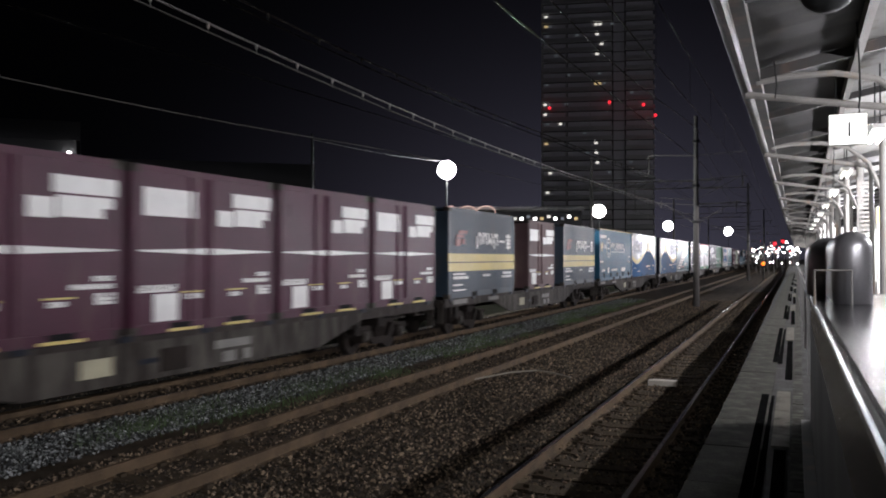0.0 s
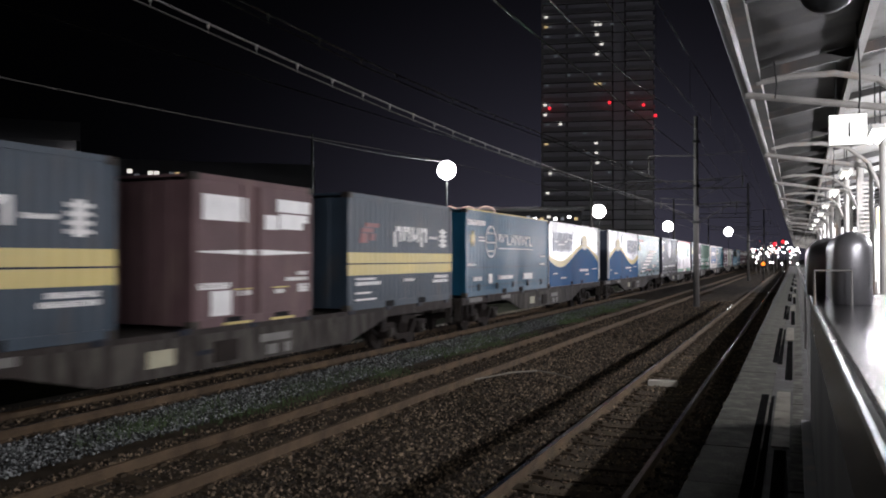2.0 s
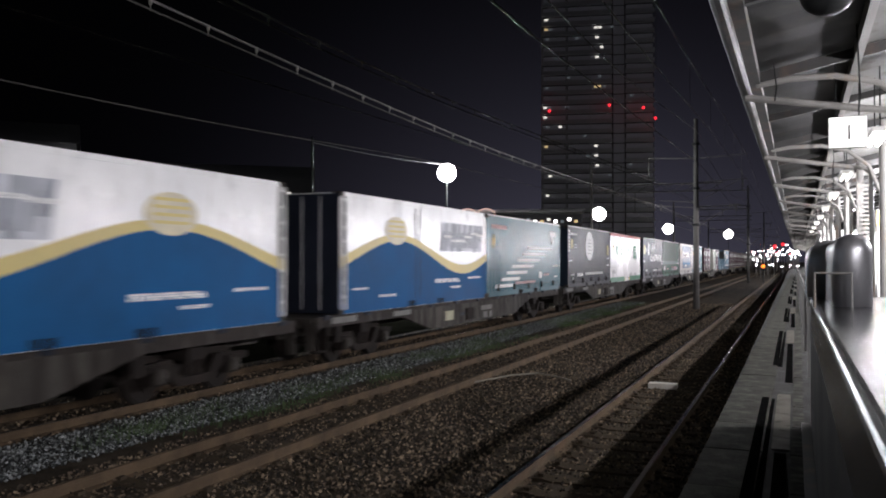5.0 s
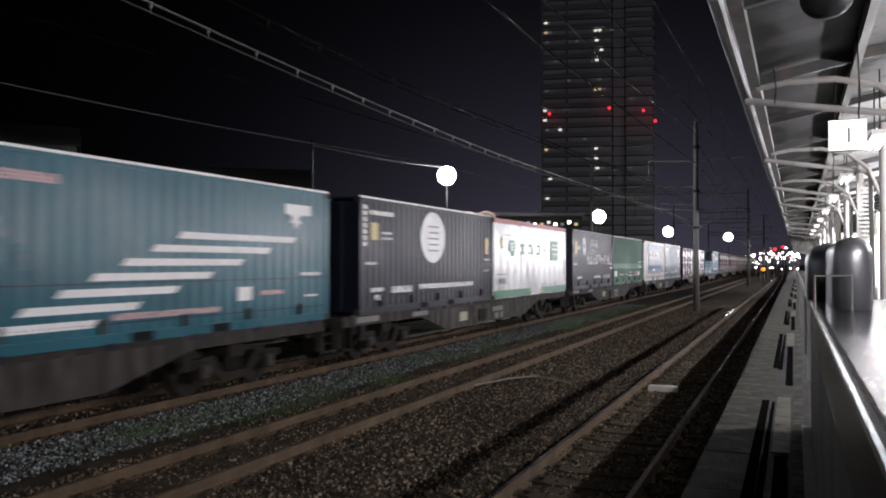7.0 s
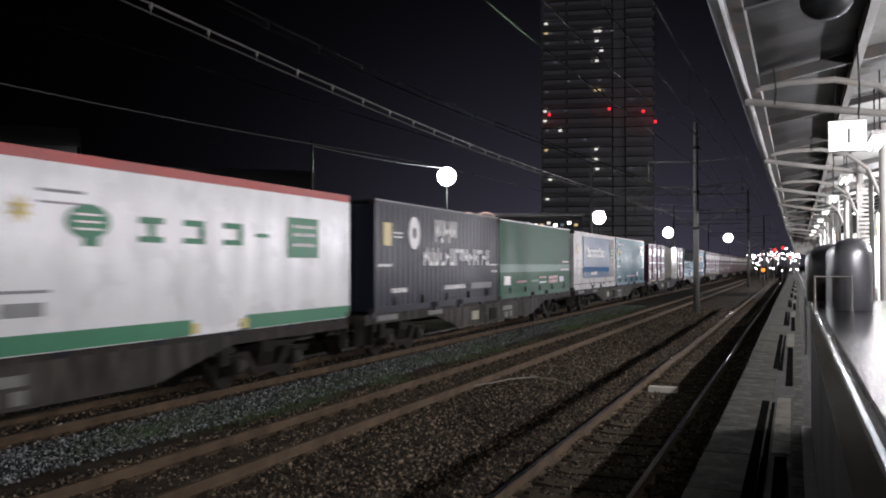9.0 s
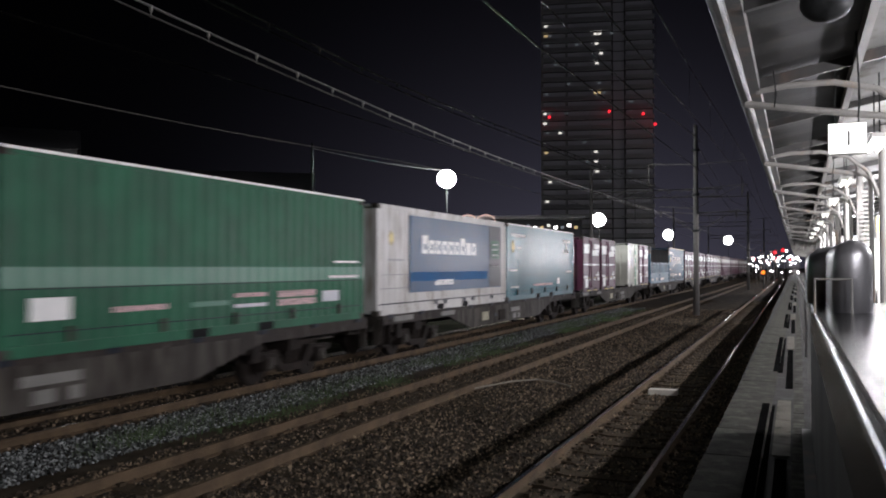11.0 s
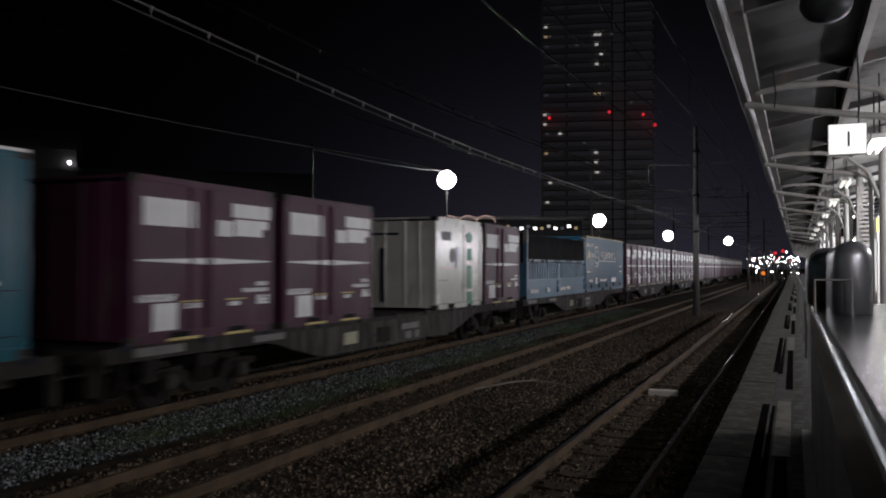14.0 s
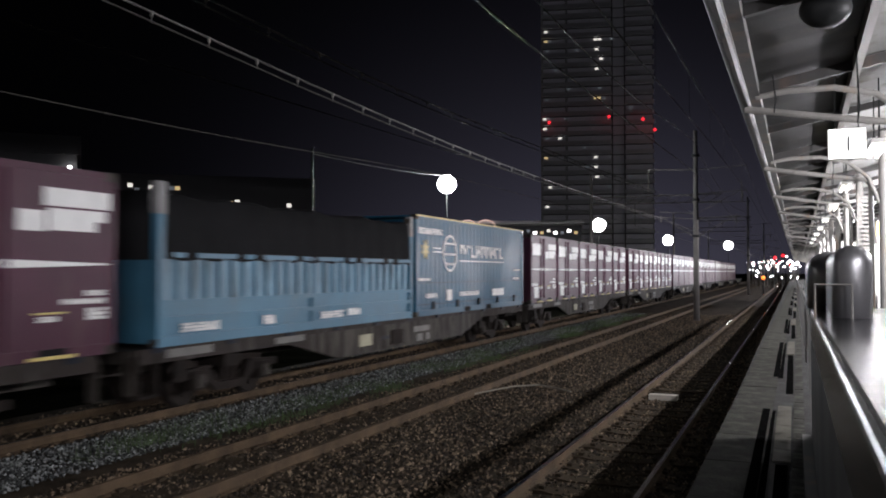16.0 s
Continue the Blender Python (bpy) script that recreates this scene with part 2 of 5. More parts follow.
def pebbles(name, n, xs, ys, size, material, label, seed, lift=0.0, skip=()):
    rng = np.random.default_rng(seed)
    x = rng.uniform(xs[0], xs[1], n)
    y = ys[0] + (ys[1] - ys[0]) * rng.uniform(0, 1, n) ** 1.35
    for a, b in skip:
        k = ~((x > a) & (x < b))
        x, y = x[k], y[k]
    n = len(x)
    r = rng.uniform(size[0], size[1], n)
    base = np.array([(1, 0, 0), (-1, 0, 0), (0, 1, 0), (0, -1, 0), (0, 0, 1), (0, 0, -1)], float)
    v = base[None] * r[:, None, None] * rng.uniform(0.55, 1.1, (n, 6, 1)) + rng.normal(0, 0.28, (n, 6, 3)) * r[:, None, None]
    ang = rng.uniform(0, math.tau, n)
    c, s = np.cos(ang)[:, None], np.sin(ang)[:, None]
    v = np.stack((v[..., 0] * c - v[..., 1] * s, v[..., 0] * s + v[..., 1] * c, v[..., 2] * 0.8), -1)
    z = BED + lift + r * 0.35 + rng.uniform(0, 0.03, n)
    v += np.stack((x, y, z), -1)[:, None]
    tri = np.array([(0, 2, 4), (2, 1, 4), (1, 3, 4), (3, 0, 4), (2, 0, 5), (1, 2, 5), (3, 1, 5), (0, 3, 5)])
    f = (tri[None] + 6 * np.arange(n)[:, None, None]).reshape(-1, 3)
    me = bpy.data.meshes.new(name)
    me.from_pydata(v.reshape(-1, 3), [], f)
    me.materials.append(material)
    return tagged(new(name, me), label, "gravel", kind="stuff")


# island-to-island tone of the stones
for m in (STONE, GREYSTONE):
    n, l = m.node_tree.nodes, m.node_tree.links
    b = n["Principled BSDF"]
    old = b.inputs["Base Color"].links[0].from_socket
    geo, hsv, mr = n.new("ShaderNodeNewGeometry"), n.new("ShaderNodeHueSaturation"), n.new("ShaderNodeMapRange")
    mr.inputs["To Min"].default_value, mr.inputs["To Max"].default_value = 0.3, 4.8
    few = n.new("ShaderNodeMath")
    few.operation, few.inputs[1].default_value = "POWER", 2.6
    l.new(geo.outputs["Random Per Island"], few.inputs[0])
    l.new(few.outputs[0], mr.inputs["Value"])
    l.new(mr.outputs["Result"], hsv.inputs["Value"])
    l.new(old, hsv.inputs["Color"])
    l.new(hsv.outputs["Color"], b.inputs["Base Color"])

pebbles("ballast", 105000, (-7.6, -0.6), (5, 50), (0.013, 0.030), STONE, "brown crushed-stone ballast between the rails", 3, skip=((-2.62, -1.52), (-6.80, -5.80)))
pebbles("inner_ballast", 15000, (-2.62, -1.52), (5, 50), (0.013, 0.028), STONE, "brown ballast between the sleepers", 6, -0.015)
pebbles("inner_ballast", 13000, (-6.80, -5.80), (5, 50), (0.013, 0.028), STONE, "dark brown ballast between the sleepers of the middle track", 8, -0.02)
pebbles("grey_ballast", 34000, (-9.3, -7.9), (5, 50), (0.013, 0.030), GREYSTONE, "pale grey fresh crushed-stone ballast beside the track", 4, 0.02)
pebbles("shadowed_ballast", 12000, (-11.6, -9.3), (5, 48), (0.018, 0.035), STONE, "brown ballast under the freight train", 5)

def weeds(n, seed):
    rng = np.random.default_rng(seed)
    cx, cy = rng.uniform(-8.7, -7.5, 60), rng.uniform(9, 48, 60)
    k = rng.integers(0, 60, n)
    x, y = cx[k] + rng.normal(0, 0.16, n), cy[k] + rng.normal(0, 0.5, n)
    hgt, ang = rng.uniform(0.05, 0.2, n), rng.uniform(0, math.tau, n)
    lean = rng.normal(0, 0.05, (n, 2))
    dx, dy = 0.006 * np.cos(ang), 0.006 * np.sin(ang)
    z = np.full(n, BED)
    v = np.stack((np.stack((x - dx, y - dy, z), -1), np.stack((x + dx, y + dy, z), -1), np.stack((x + lean[:, 0], y + lean[:, 1], z + hgt), -1)), 1)
    me = bpy.data.meshes.new("weeds")
    me.from_pydata(v.reshape(-1, 3), [], np.arange(3 * n).reshape(-1, 3))
    me.materials.append(GRASS)
    return tagged(new("weeds", me), "thin green weeds growing in the ballast", "weeds", kind="stuff")


weeds(9000, 21)

# ======================= platform =======================
SKEW = 0.0045


def plat(y):
    return SKEW * y


bm = bmesh.new()
prism(bm, [(-0.42, BED), (9, BED), (9, 0.985), (-0.56, 0.985), (-0.56, 0.80), (-0.42, 0.78)], -30, 200)
platform = solid("platform", bm, DARKCON, "long railway platform with worn asphalt surface", "platform", kind="structure")
edge = thing("platform_edge", (0, 0, 0), "row of worn concrete edge slabs along the platform", "kerb", kind="structure")
bm = boxes((-0.585, -0.225, 0.002, 0.998, 0.80, 1.0))
edge_me = finish(bm, "edge_slab", CONCRETE)
for i in range(90):
    s = new("edge_slab", edge_me)
    s.parent = edge
    s.location = (plat(i - 4), i - 4, random.uniform(-0.003, 0.003))
tile_me = finish(boxes((-0.172, -0.057, 0, 2.55, 0.984, 0.994)), "guide_tile", TACTILE)
# black strips of two widths along the guide tiles
strip_me = finish(boxes((-0.222, -0.176, 0, 5.4, 0.984, 0.990), (-0.285, -0.222, 0, 5.4, 0.9, 1.004)), "dark_strip", BLACKSTRIP)
strip2_me = finish(boxes((-0.130, -0.057, 0, 4.45, 0.984, 0.991)), "dark_strip", BLACKSTRIP)
slab_me = finish(boxes((-0.045, 0.04, 0.01, 0.98, 0.984, 0.992)), "paving_slab", CONCRETE)
tiles = thing("guide_strip", (0, 0, 0), "worn line of pale guide tiles and black strips", "paving", kind="structure")
for k in range(9):
    for me, y in ((tile_me, 6.15), (strip_me, 3.0), (strip2_me, 1.6)):
        s = new(me.name, me)
        s.parent = tiles
        s.location = (plat(y + 8.0 * k), y + 8.0 * k, 0)
for k in range(60):
    s = new("paving_slab", slab_me)
    s.parent = tiles
    s.location = (plat(k), k, random.uniform(-0.002, 0.002))

# stair parapet of stainless steel beside the camera
par = thing("stair_parapet", (0, 0, 0.985), "brushed stainless steel parapet with a broad flat top", "parapet")
P0, P1 = -2.0, 6.0
bm = bmesh.new()
prism(bm, [(0.108, 0.80), (0.80, 0.80), (0.80, 1.015), (0.136, 1.015), (0.126, 1.012), (0.117, 1.005), (0.111, 0.996), (0.108, 0.985)], P0, P1 + 0.6)
part("top_cap", bm, STEEL, par)
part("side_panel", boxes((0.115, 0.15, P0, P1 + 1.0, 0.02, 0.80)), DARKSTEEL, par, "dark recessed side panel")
part("base_rail", boxes((0.05, 0.112, P0, P1 + 1.0, 0.0, 0.05)), BEAM, par)
railing = thing("platform_railing", (0, 0, 0.985), "long steel railing with one broad top board and thin posts", "railing")
part("top_board", boxes((0.108, 0.135, P1 + 1.0, 47, 0.93, 1.0)), BEAM, railing)
for k in range(14):
    part("post", boxes((0.136, 0.166, P1 + 1.2 + 2.9 * k, P1 + 1.23 + 2.9 * k, 0.0, 0.98)), BEAM, railing)
for x0, x1, top, y0, y1 in ((0.20, 0.40, 1.412, P1 - 0.9, P1 + 1.2), (0.085, 0.36, 1.405, P1 + 0.3, P1 + 1.3)):
    # bull-nosed hood: half-round front, domed top
    bm = bmesh.new()
    mid, rad = (x0 + x1) / 2, (x1 - x0) / 2
    rings = []
    for q in range(12):
        lift, shrink = (0.0, 1.0) if q == 0 else (math.sin((q - 1) / 10 * math.pi / 2), max(0.04, math.cos((q - 1) / 10 * math.pi / 2)))
        z = 1.016 if q == 0 else top - rad * 0.95 + rad * 0.95 * lift
        line = [(mid + rad * shrink * math.cos(g), y0 + rad - rad * shrink * math.sin(g)) for g in np.linspace(0, math.pi, 17)]
        line += [(mid - rad * shrink, y1), (mid + rad * shrink, y1)]
        rings.append([bm.verts.new((x, y, z)) for x, y in line])
    for p, q in zip(rings, rings[1:]):
        for i in range(len(p)):
            j = (i + 1) % len(p)
            bm.faces.new((p[i], p[j], q[j], q[i]))
    bm.faces.new(rings[0][::-1])
    bm.faces.new(rings[-1])
    part("rounded_hood", bm, HOODSTEEL, par, "rounded dark steel hood", smooth=True)
bm = bmesh.new()
pipe(bm, [(0.105, P1 - 1.0, 1.015), (0.105, P1 - 1.0, 1.20), (0.285, P1 - 1.0, 1.20), (0.285, P1 - 1.0, 1.015)], 0.007, 8)
part("hoop", bm, PAINT, par, "thin steel hoop")

# canopy
canopy = thing("canopy", (0, 0, 0), "old platform canopy with painted steel frames and sheet roof", "canopy", kind="structure")


def ribbed_sheet(x0, x1, y0, y1, pitch, depth):
    """A strip of the sloping roof, folded across the slope."""
    bm = bmesh.new()
    z0, z1 = 4.47 + 0.196 * (x0 + 0.53), 4.47 + 0.196 * (x1 + 0.53)
    n = int((y1 - y0) / pitch * 2)
    low, high = [], []
    for k in range(n + 1):
        y = y0 + 0.5 * pitch * k
        xo, dz = plat(y), depth if k % 2 else 0.0
        low.append([bm.verts.new((x + xo, y, z + dz)) for x, z in ((x0, z0), (x1, z1))])
        high.append([bm.verts.new((x + xo, y, z + dz + 0.012)) for x, z in ((x0, z0), (x1, z1))])
    for p, q in zip(low, low[1:]):
        bm.faces.new((p[0], p[1], q[1], q[0]))
    for p, q in zip(high, high[1:]):
        bm.faces.new((p[0], q[0], q[1], p[1]))
    return bm


# strip along the eave is darker than the sheets beyond the purlin
part("roof_sheet", ribbed_sheet(-0.53, 0.64, -26, 162, 1.1, 0.012), ROOF, canopy, "dark, faintly stained roof sheet along the eave")
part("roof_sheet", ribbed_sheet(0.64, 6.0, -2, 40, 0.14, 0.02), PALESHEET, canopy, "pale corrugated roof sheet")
part("roof_sheet", ribbed_sheet(0.64, 6.0, 40, 162, 0.5, 0.02), PALESHEET, canopy, "pale corrugated roof sheet")
part("roof_sheet", ribbed_sheet(0.64, 6.0, -26, -2, 0.5, 0.02), PALESHEET, canopy, "pale corrugated roof sheet")
bm = bmesh.new()
a, b = plat(-26), plat(160)
for x0, x1, z0, z1 in ((0.60, 0.68, 4.52, 4.69), (2.7, 2.8, 4.92, 5.08)):
    vs = [bm.verts.new((x + (a if y < 0 else b), y, z)) for y in (-26, 160) for x, z in ((x0, z0), (x1, z0), (x1, z1), (x0, z1))]
    for f in ((0, 1, 5, 4), (1, 2, 6, 5), (2, 3, 7, 6), (3, 0, 4, 7), (0, 3, 2, 1), (4, 5, 6, 7)):
        bm.faces.new([vs[i] for i in f])
part("purlin", bm, PAINT, canopy, "pale painted steel purlin")
bm = bmesh.new()
vs = [bm.verts.new((x + (a if y < 0 else b), y, z)) for y in (-26, 160) for x, z in ((-0.53, 4.34), (-0.40, 4.34), (-0.40, 4.46), (-0.53, 4.46))]
for f in ((0, 1, 5, 4), (1, 2, 6, 5), (2, 3, 7, 6), (3, 0, 4, 7), (0, 3, 2, 1), (4, 5, 6, 7)):
    bm.faces.new([vs[i] for i in f])
part("eave_board", bm, BEAM, canopy, "grey weathered eave board")
bm = bmesh.new()
pts = [(-0.58 + plat(y), y, 4.32) for y in (-26, 10, 80, 160)]
pipe(bm, pts, 0.065, 10)
part("gutter", bm, DARKBEAM, canopy, "rusty half-round gutter")
for i in range(-4, 24):
    fy = 4.3 + 6.5 * i
    xo = plat(fy)
    bm = bmesh.new()
    prism(bm, [(-0.49 + xo, 4.34), (6 + xo, 5.62), (6 + xo, 5.74), (-0.49 + xo, 4.46)], fy - 0.04, fy + 0.04)
    part("rafter", bm, DARKBEAM, canopy, "dark steel rafter")
    bm = bmesh.new()
    prism(bm, [(-0.49 + xo, 4.36), (6 + xo, 5.64), (6 + xo, 5.74), (-0.49 + xo, 4.46)], fy + 3.2, fy + 3.28)
    part("rafter", bm, DARKBEAM, canopy, "dark steel rafter")
    bm = bmesh.new()
    pipe(bm, [(-0.58 + xo, fy + 0.25, 4.24), (0.5 + xo, fy + 0.25, 4.06), (1.14 + xo, fy + 0.25, 3.96), (1.25 + xo, fy + 0.2, 3.84), (1.27 + xo, fy + 0.2, 0.985)], 0.043, 10)
    part("drain_pipe", bm, PAINT, canopy, "cream rain pipe")
    bm = bmesh.new()
    pipe(bm, [(-0.45 + xo, fy, 4.33), (-0.1 + xo, fy, 4.38), (0.4 + xo, fy, 4.38), (0.85 + xo, fy, 4.27), (1.2 + xo, fy, 3.98), (1.38 + xo, fy, 3.5)], 0.038, 10)
    part("bracket", bm, PAINT, canopy, "curved pipe bracket")
    bm = bmesh.new()
    rod(bm, (1.45 + xo, fy, 0.985), (1.45 + xo, fy, 4.8), 0.085, 14)
    part("post", bm, PAINT, canopy, "cream steel canopy post")

for hx, hy, hz in ((-0.2, 10.6, 4.1), (0.62, 9.8, 3.8), (0.66, 17.0, 3.95)):
    bm = bmesh.new()
    pipe(bm, [(hx, hy, 4.47 + 0.196 * (hx + 0.53)), (hx + 0.03, hy, hz + 0.15), (hx + 0.01, hy, hz)], 0.009, 6)
    part("loose_cable", bm, DARKSTEEL, canopy, "thin dark loose cable")

# platform lamps
for lx, ly, watts in PLATFORM_LAMPS + EDGE_LAMPS:
    f = thing("fluorescent_light", (lx, ly, 3.90), "white fluorescent tube fixture hung under the canopy", "lamp", "platform lights")
    part("housing", boxes((-0.11, 0.11, -0.65, 0.65, 0.0, 0.06)), WHITEWALL, f)
    for s in (-0.05, 0.05):
        bm = bmesh.new()
        rod(bm, (s, -0.6, -0.03), (s, 0.6, -0.03), 0.02, 8)
        part("tube", bm, TUBE if lx > 3 or ly < 13 else SMALLTUBE, f, "glowing tube")
    for s in (-0.4, 0.4):
        bm = bmesh.new()
        rod(bm, (0, s, 0.06), (0, s, 4.47 + 0.19 * (lx + 0.58) - 3.88), 0.01, 6)
        part("hanger", bm, DARKSTEEL, f)

# sign with the platform number
sign = thing("platform_sign", (0.388, 11.0, 3.57), "lit white box sign with a black platform number", "sign")
part("case", boxes((0, 0.41, 0.0, 0.10, 0, 0.36), bev=0.008), WHITEWALL, sign)
part("face", boxes((0.01, 0.40, -0.006, 0.0, 0.01, 0.35)), SIGNFACE, sign, "glowing white face")
cu = bpy.data.curves.new("digit", "FONT")
cu.body, cu.size, cu.extrude, cu.align_x = "1", 0.26, 0.002, "CENTER"
tmp = new("digit", cu)
bpy.context.view_layer.update()
me = bpy.data.meshes.new_from_object(tmp.evaluated_get(bpy.context.evaluated_depsgraph_get()))
bpy.data.objects.remove(tmp)
me.materials.clear()
me.materials.append(INK)
digit = part("digit", me, INK, sign)
digit.matrix_local = pose(0.22, -0.010, 0.09, 90, 0, 0)
for s in (0.08, 0.33):
    bm = bmesh.new()
    rod(bm, (s, 0.05, 0.36), (s, 0.05, 1.05), 0.008, 6)
    part("hanger", bm, DARKSTEEL, sign)
bm = bmesh.new()
bmesh.ops.create_uvsphere(bm, u_segments=24, v_segments=12, radius=0.2)
for v in bm.verts:
    v.co.z *= 0.75
speaker = thing("dome_speaker", (0.26, 7.5, 4.37), "dark round dome speaker under the canopy roof", "speaker")
part("dome", bm, DARKSTEEL, speaker, smooth=True)
bm = bmesh.new()
rod(bm, (0, 0, 0.1), (0, 0, 0.32), 0.03, 8)
part("stem", bm, DARKSTEEL, speaker)

# white buildings further along the platform
hut = thing("stair_house", (0, 0, 0.985), "bright white panelled stair house across the platform", "building")
part("wall", boxes((1.6, 7.0, 62, 70, 0, 3.3)), WHITEWALL, hut)
for k in range(4):
    part("panel", boxes((1.65 + 1.32 * k, 2.92 + 1.32 * k, 61.97, 62.0, 0.1, 3.2)), WHITEWALL, hut)
part("doorway", boxes((2.9, 3.9, 61.95, 61.975, 0.0, 2.2)), DARKSTEEL, hut, "dark doorway")
kiosk = thing("kiosk", (0, 0, 0.985), "white panelled kiosk with a glowing yellow sign", "kiosk")
part("wall", boxes((1.86, 2.6, 22.8, 26.8, 0, 2.5)), WHITEWALL, kiosk)
for k in range(3):
    part("panel", boxes((1.845, 1.86, 22.85 + 1.32 * k, 24.1 + 1.32 * k, 0.05, 2.1)), WHITEWALL, kiosk)
    # emissive sheet added to make the white wall bright
    part("glow_front", boxes((1.835, 1.845, 22.95 + 1.32 * k, 24.0 + 1.32 * k, 0.7, 1.95)), WALLGLOW, kiosk, "white front panel brightened by an added glow")
part("glow_end", boxes((1.9, 2.56, 22.785, 22.8, 0.5, 2.05)), WALLGLOW, kiosk, "white end panel brightened by an added glow")
part("sign_board", boxes((1.84, 2.58, 22.77, 22.8, 2.12, 2.45)), YELLOWSIGN, kiosk, "glowing yellow sign board")

louvre = thing("louvre_screen", (1.42, 22.2, 0.985), "pale slatted louvre screen between the canopy posts", "screen")
for k in range(16):
    part("slat", boxes((0, 0.26, 0, 0.05, 1.5 + 0.1 * k, 1.555 + 0.1 * k)), PAINT, louvre)
for x in (-0.03, 0.26):
    part("stile", boxes((x, x + 0.03, -0.01, 0.06, 0, 3.15)), PAINT, louvre)

# ======================= masts and wires =======================
def mast(y, h, place_x=-4.45):
    m = thing("catenary_mast", (place_x, y, BED), "grey concrete catenary mast with steel bracket arms beside the track", "mast", "catenary masts")
    bm = bmesh.new()
    rod(bm, (0, 0, 0), (0, 0, h - BED), 0.15, 16, 0.10)
    part("pole", bm, POLE, m, smooth=True)
    for z, x in ((5.05, -1.75), (5.32, -1.75), (5.05, 2.1), (6.3, 2.42), (6.2, -1.85), (7.5, 2.42)):
        bm = bmesh.new()
        rod(bm, (0, 0, z), (x, 0, z + 0.12), 0.02, 8)
        part("bracket_arm", bm, POLE, m)
    for x, z0, z1 in ((-1.5, 4.1, 5.1), (1.7, 4.1, 5.1), (2.0, 5.3, 6.35)):
        bm = bmesh.new()
        rod(bm, (0, 0, z0), (x, 0, z1), 0.016, 6)
        part("strut", bm, POLE, m)
    for x, z in ((-1.7, 5.2), (1.9, 5.15), (2.2, 6.3)):
        bm = bmesh.new()
        for q in range(5):
            rod(bm, (x, 0, z - 0.06 * q), (x, 0, z - 0.06 * q - 0.03), 0.06, 10, 0.035)
        rod(bm, (x, 0, z + 0.1), (x, 0, z - 0.3), 0.02, 6)
        part("insulator", bm, POLE, m, "grey ribbed insulator")
    for z in (4.2, 6.0, 8.2):
        bm = bmesh.new()
        rod(bm, (0, 0, z - 0.06), (0, 0, z + 0.06), 0.185, 16)
        part("band", bm, DARKSTEEL, m, "steel clamp band")
    return m


m = mast(44.0, 9.3)
bm = bmesh.new()
rod(bm, (0, 0, 7.5), (-2.3, 0, 7.6), 0.03, 8)
rod(bm, (-2.3, 0, 7.6), (-2.3, 0, 6.5), 0.025, 8)
part("feeder_arm", bm, POLE, m)
m = mast(97.0, 10.3)
for z, x0 in ((10.0, -4.9), (8.0, -5.4), (8.35, -5.4)):
    bm = bmesh.new()
    rod(bm, (0.3, 0, z), (x0, 0, z), 0.05, 8)
    part("beam_chord", bm, POLE, m)
for x in (-1.2, -2.6, -4.0):
    bm = bmesh.new()
    rod(bm, (x, 0, 8.35), (x, 0, 7.3), 0.03, 6)
    part("drop_post", bm, POLE, m)
bm = bmesh.new()
rod(bm, (-0.6, 0, 10.0), (-0.6, 0, 12.2), 0.05, 8)
part("top_post", bm, POLE, m)
mast(150.0, 10.2)
for k in range(3):
    bm = bmesh.new()
    rod(bm, (-13.2, 60 + 45 * k, BED), (-13.2, 60 + 45 * k, 9.2), 0.15, 12, 0.1)
    t_ = thing("catenary_mast", (0, 0, 0), "distant concrete mast behind the freight train", "mast", "catenary masts")
    part("pole", bm, POLE, t_)
    for z in (7.0, 7.5):
        bm = bmesh.new()
        rod(bm, (-13.2, 60 + 45 * k, z), (-4.4, 60 + 45 * k, z), 0.04, 8)
        part("beam_chord", bm, POLE, t_)
    bm = bmesh.new()
    rod(bm, (-10.15, 60 + 45 * k, 7.0), (-10.15, 60 + 45 * k, 5.45), 0.025, 6)
    part("drop_arm", bm, POLE, t_)
    for q in range(11):
        bm = bmesh.new()
        rod(bm, (-13.2 + 0.8 * q, 60 + 45 * k, 7.0), (-12.4 + 0.8 * q, 60 + 45 * k, 7.5), 0.022, 6)
        part("lattice_bar", bm, POLE, t_)


def glide(pts, n=40):
    """Evenly spaced points on a smooth line through (y, z) points."""
    ys, zs = [p[0] for p in pts], [p[1] for p in pts]
    out = []
    for i in range(n + 1):
        y = ys[0] + (ys[-1] - ys[0]) * i / n
        out.append((y, sum(np.interp(y + d, ys, zs) for d in (-4, -2, 0, 2, 4)) / 5))
    return out


def strand(parent, name, x, pts, r, n=40, label="", material=WIRE):
    cu = bpy.data.curves.new(name, "CURVE")
    cu.dimensions, cu.bevel_depth, cu.bevel_resolution = "3D", r, 1
    line = glide(pts, n)
    sp = cu.splines.new("POLY")
    sp.points.add(n)
    for p, (y, z) in zip(sp.points, line):
        p.co = (x, y, z, 1)
    cu.materials.append(material)
    ob = new(name, cu)
    ob.parent = parent
    return tagged(ob, label)


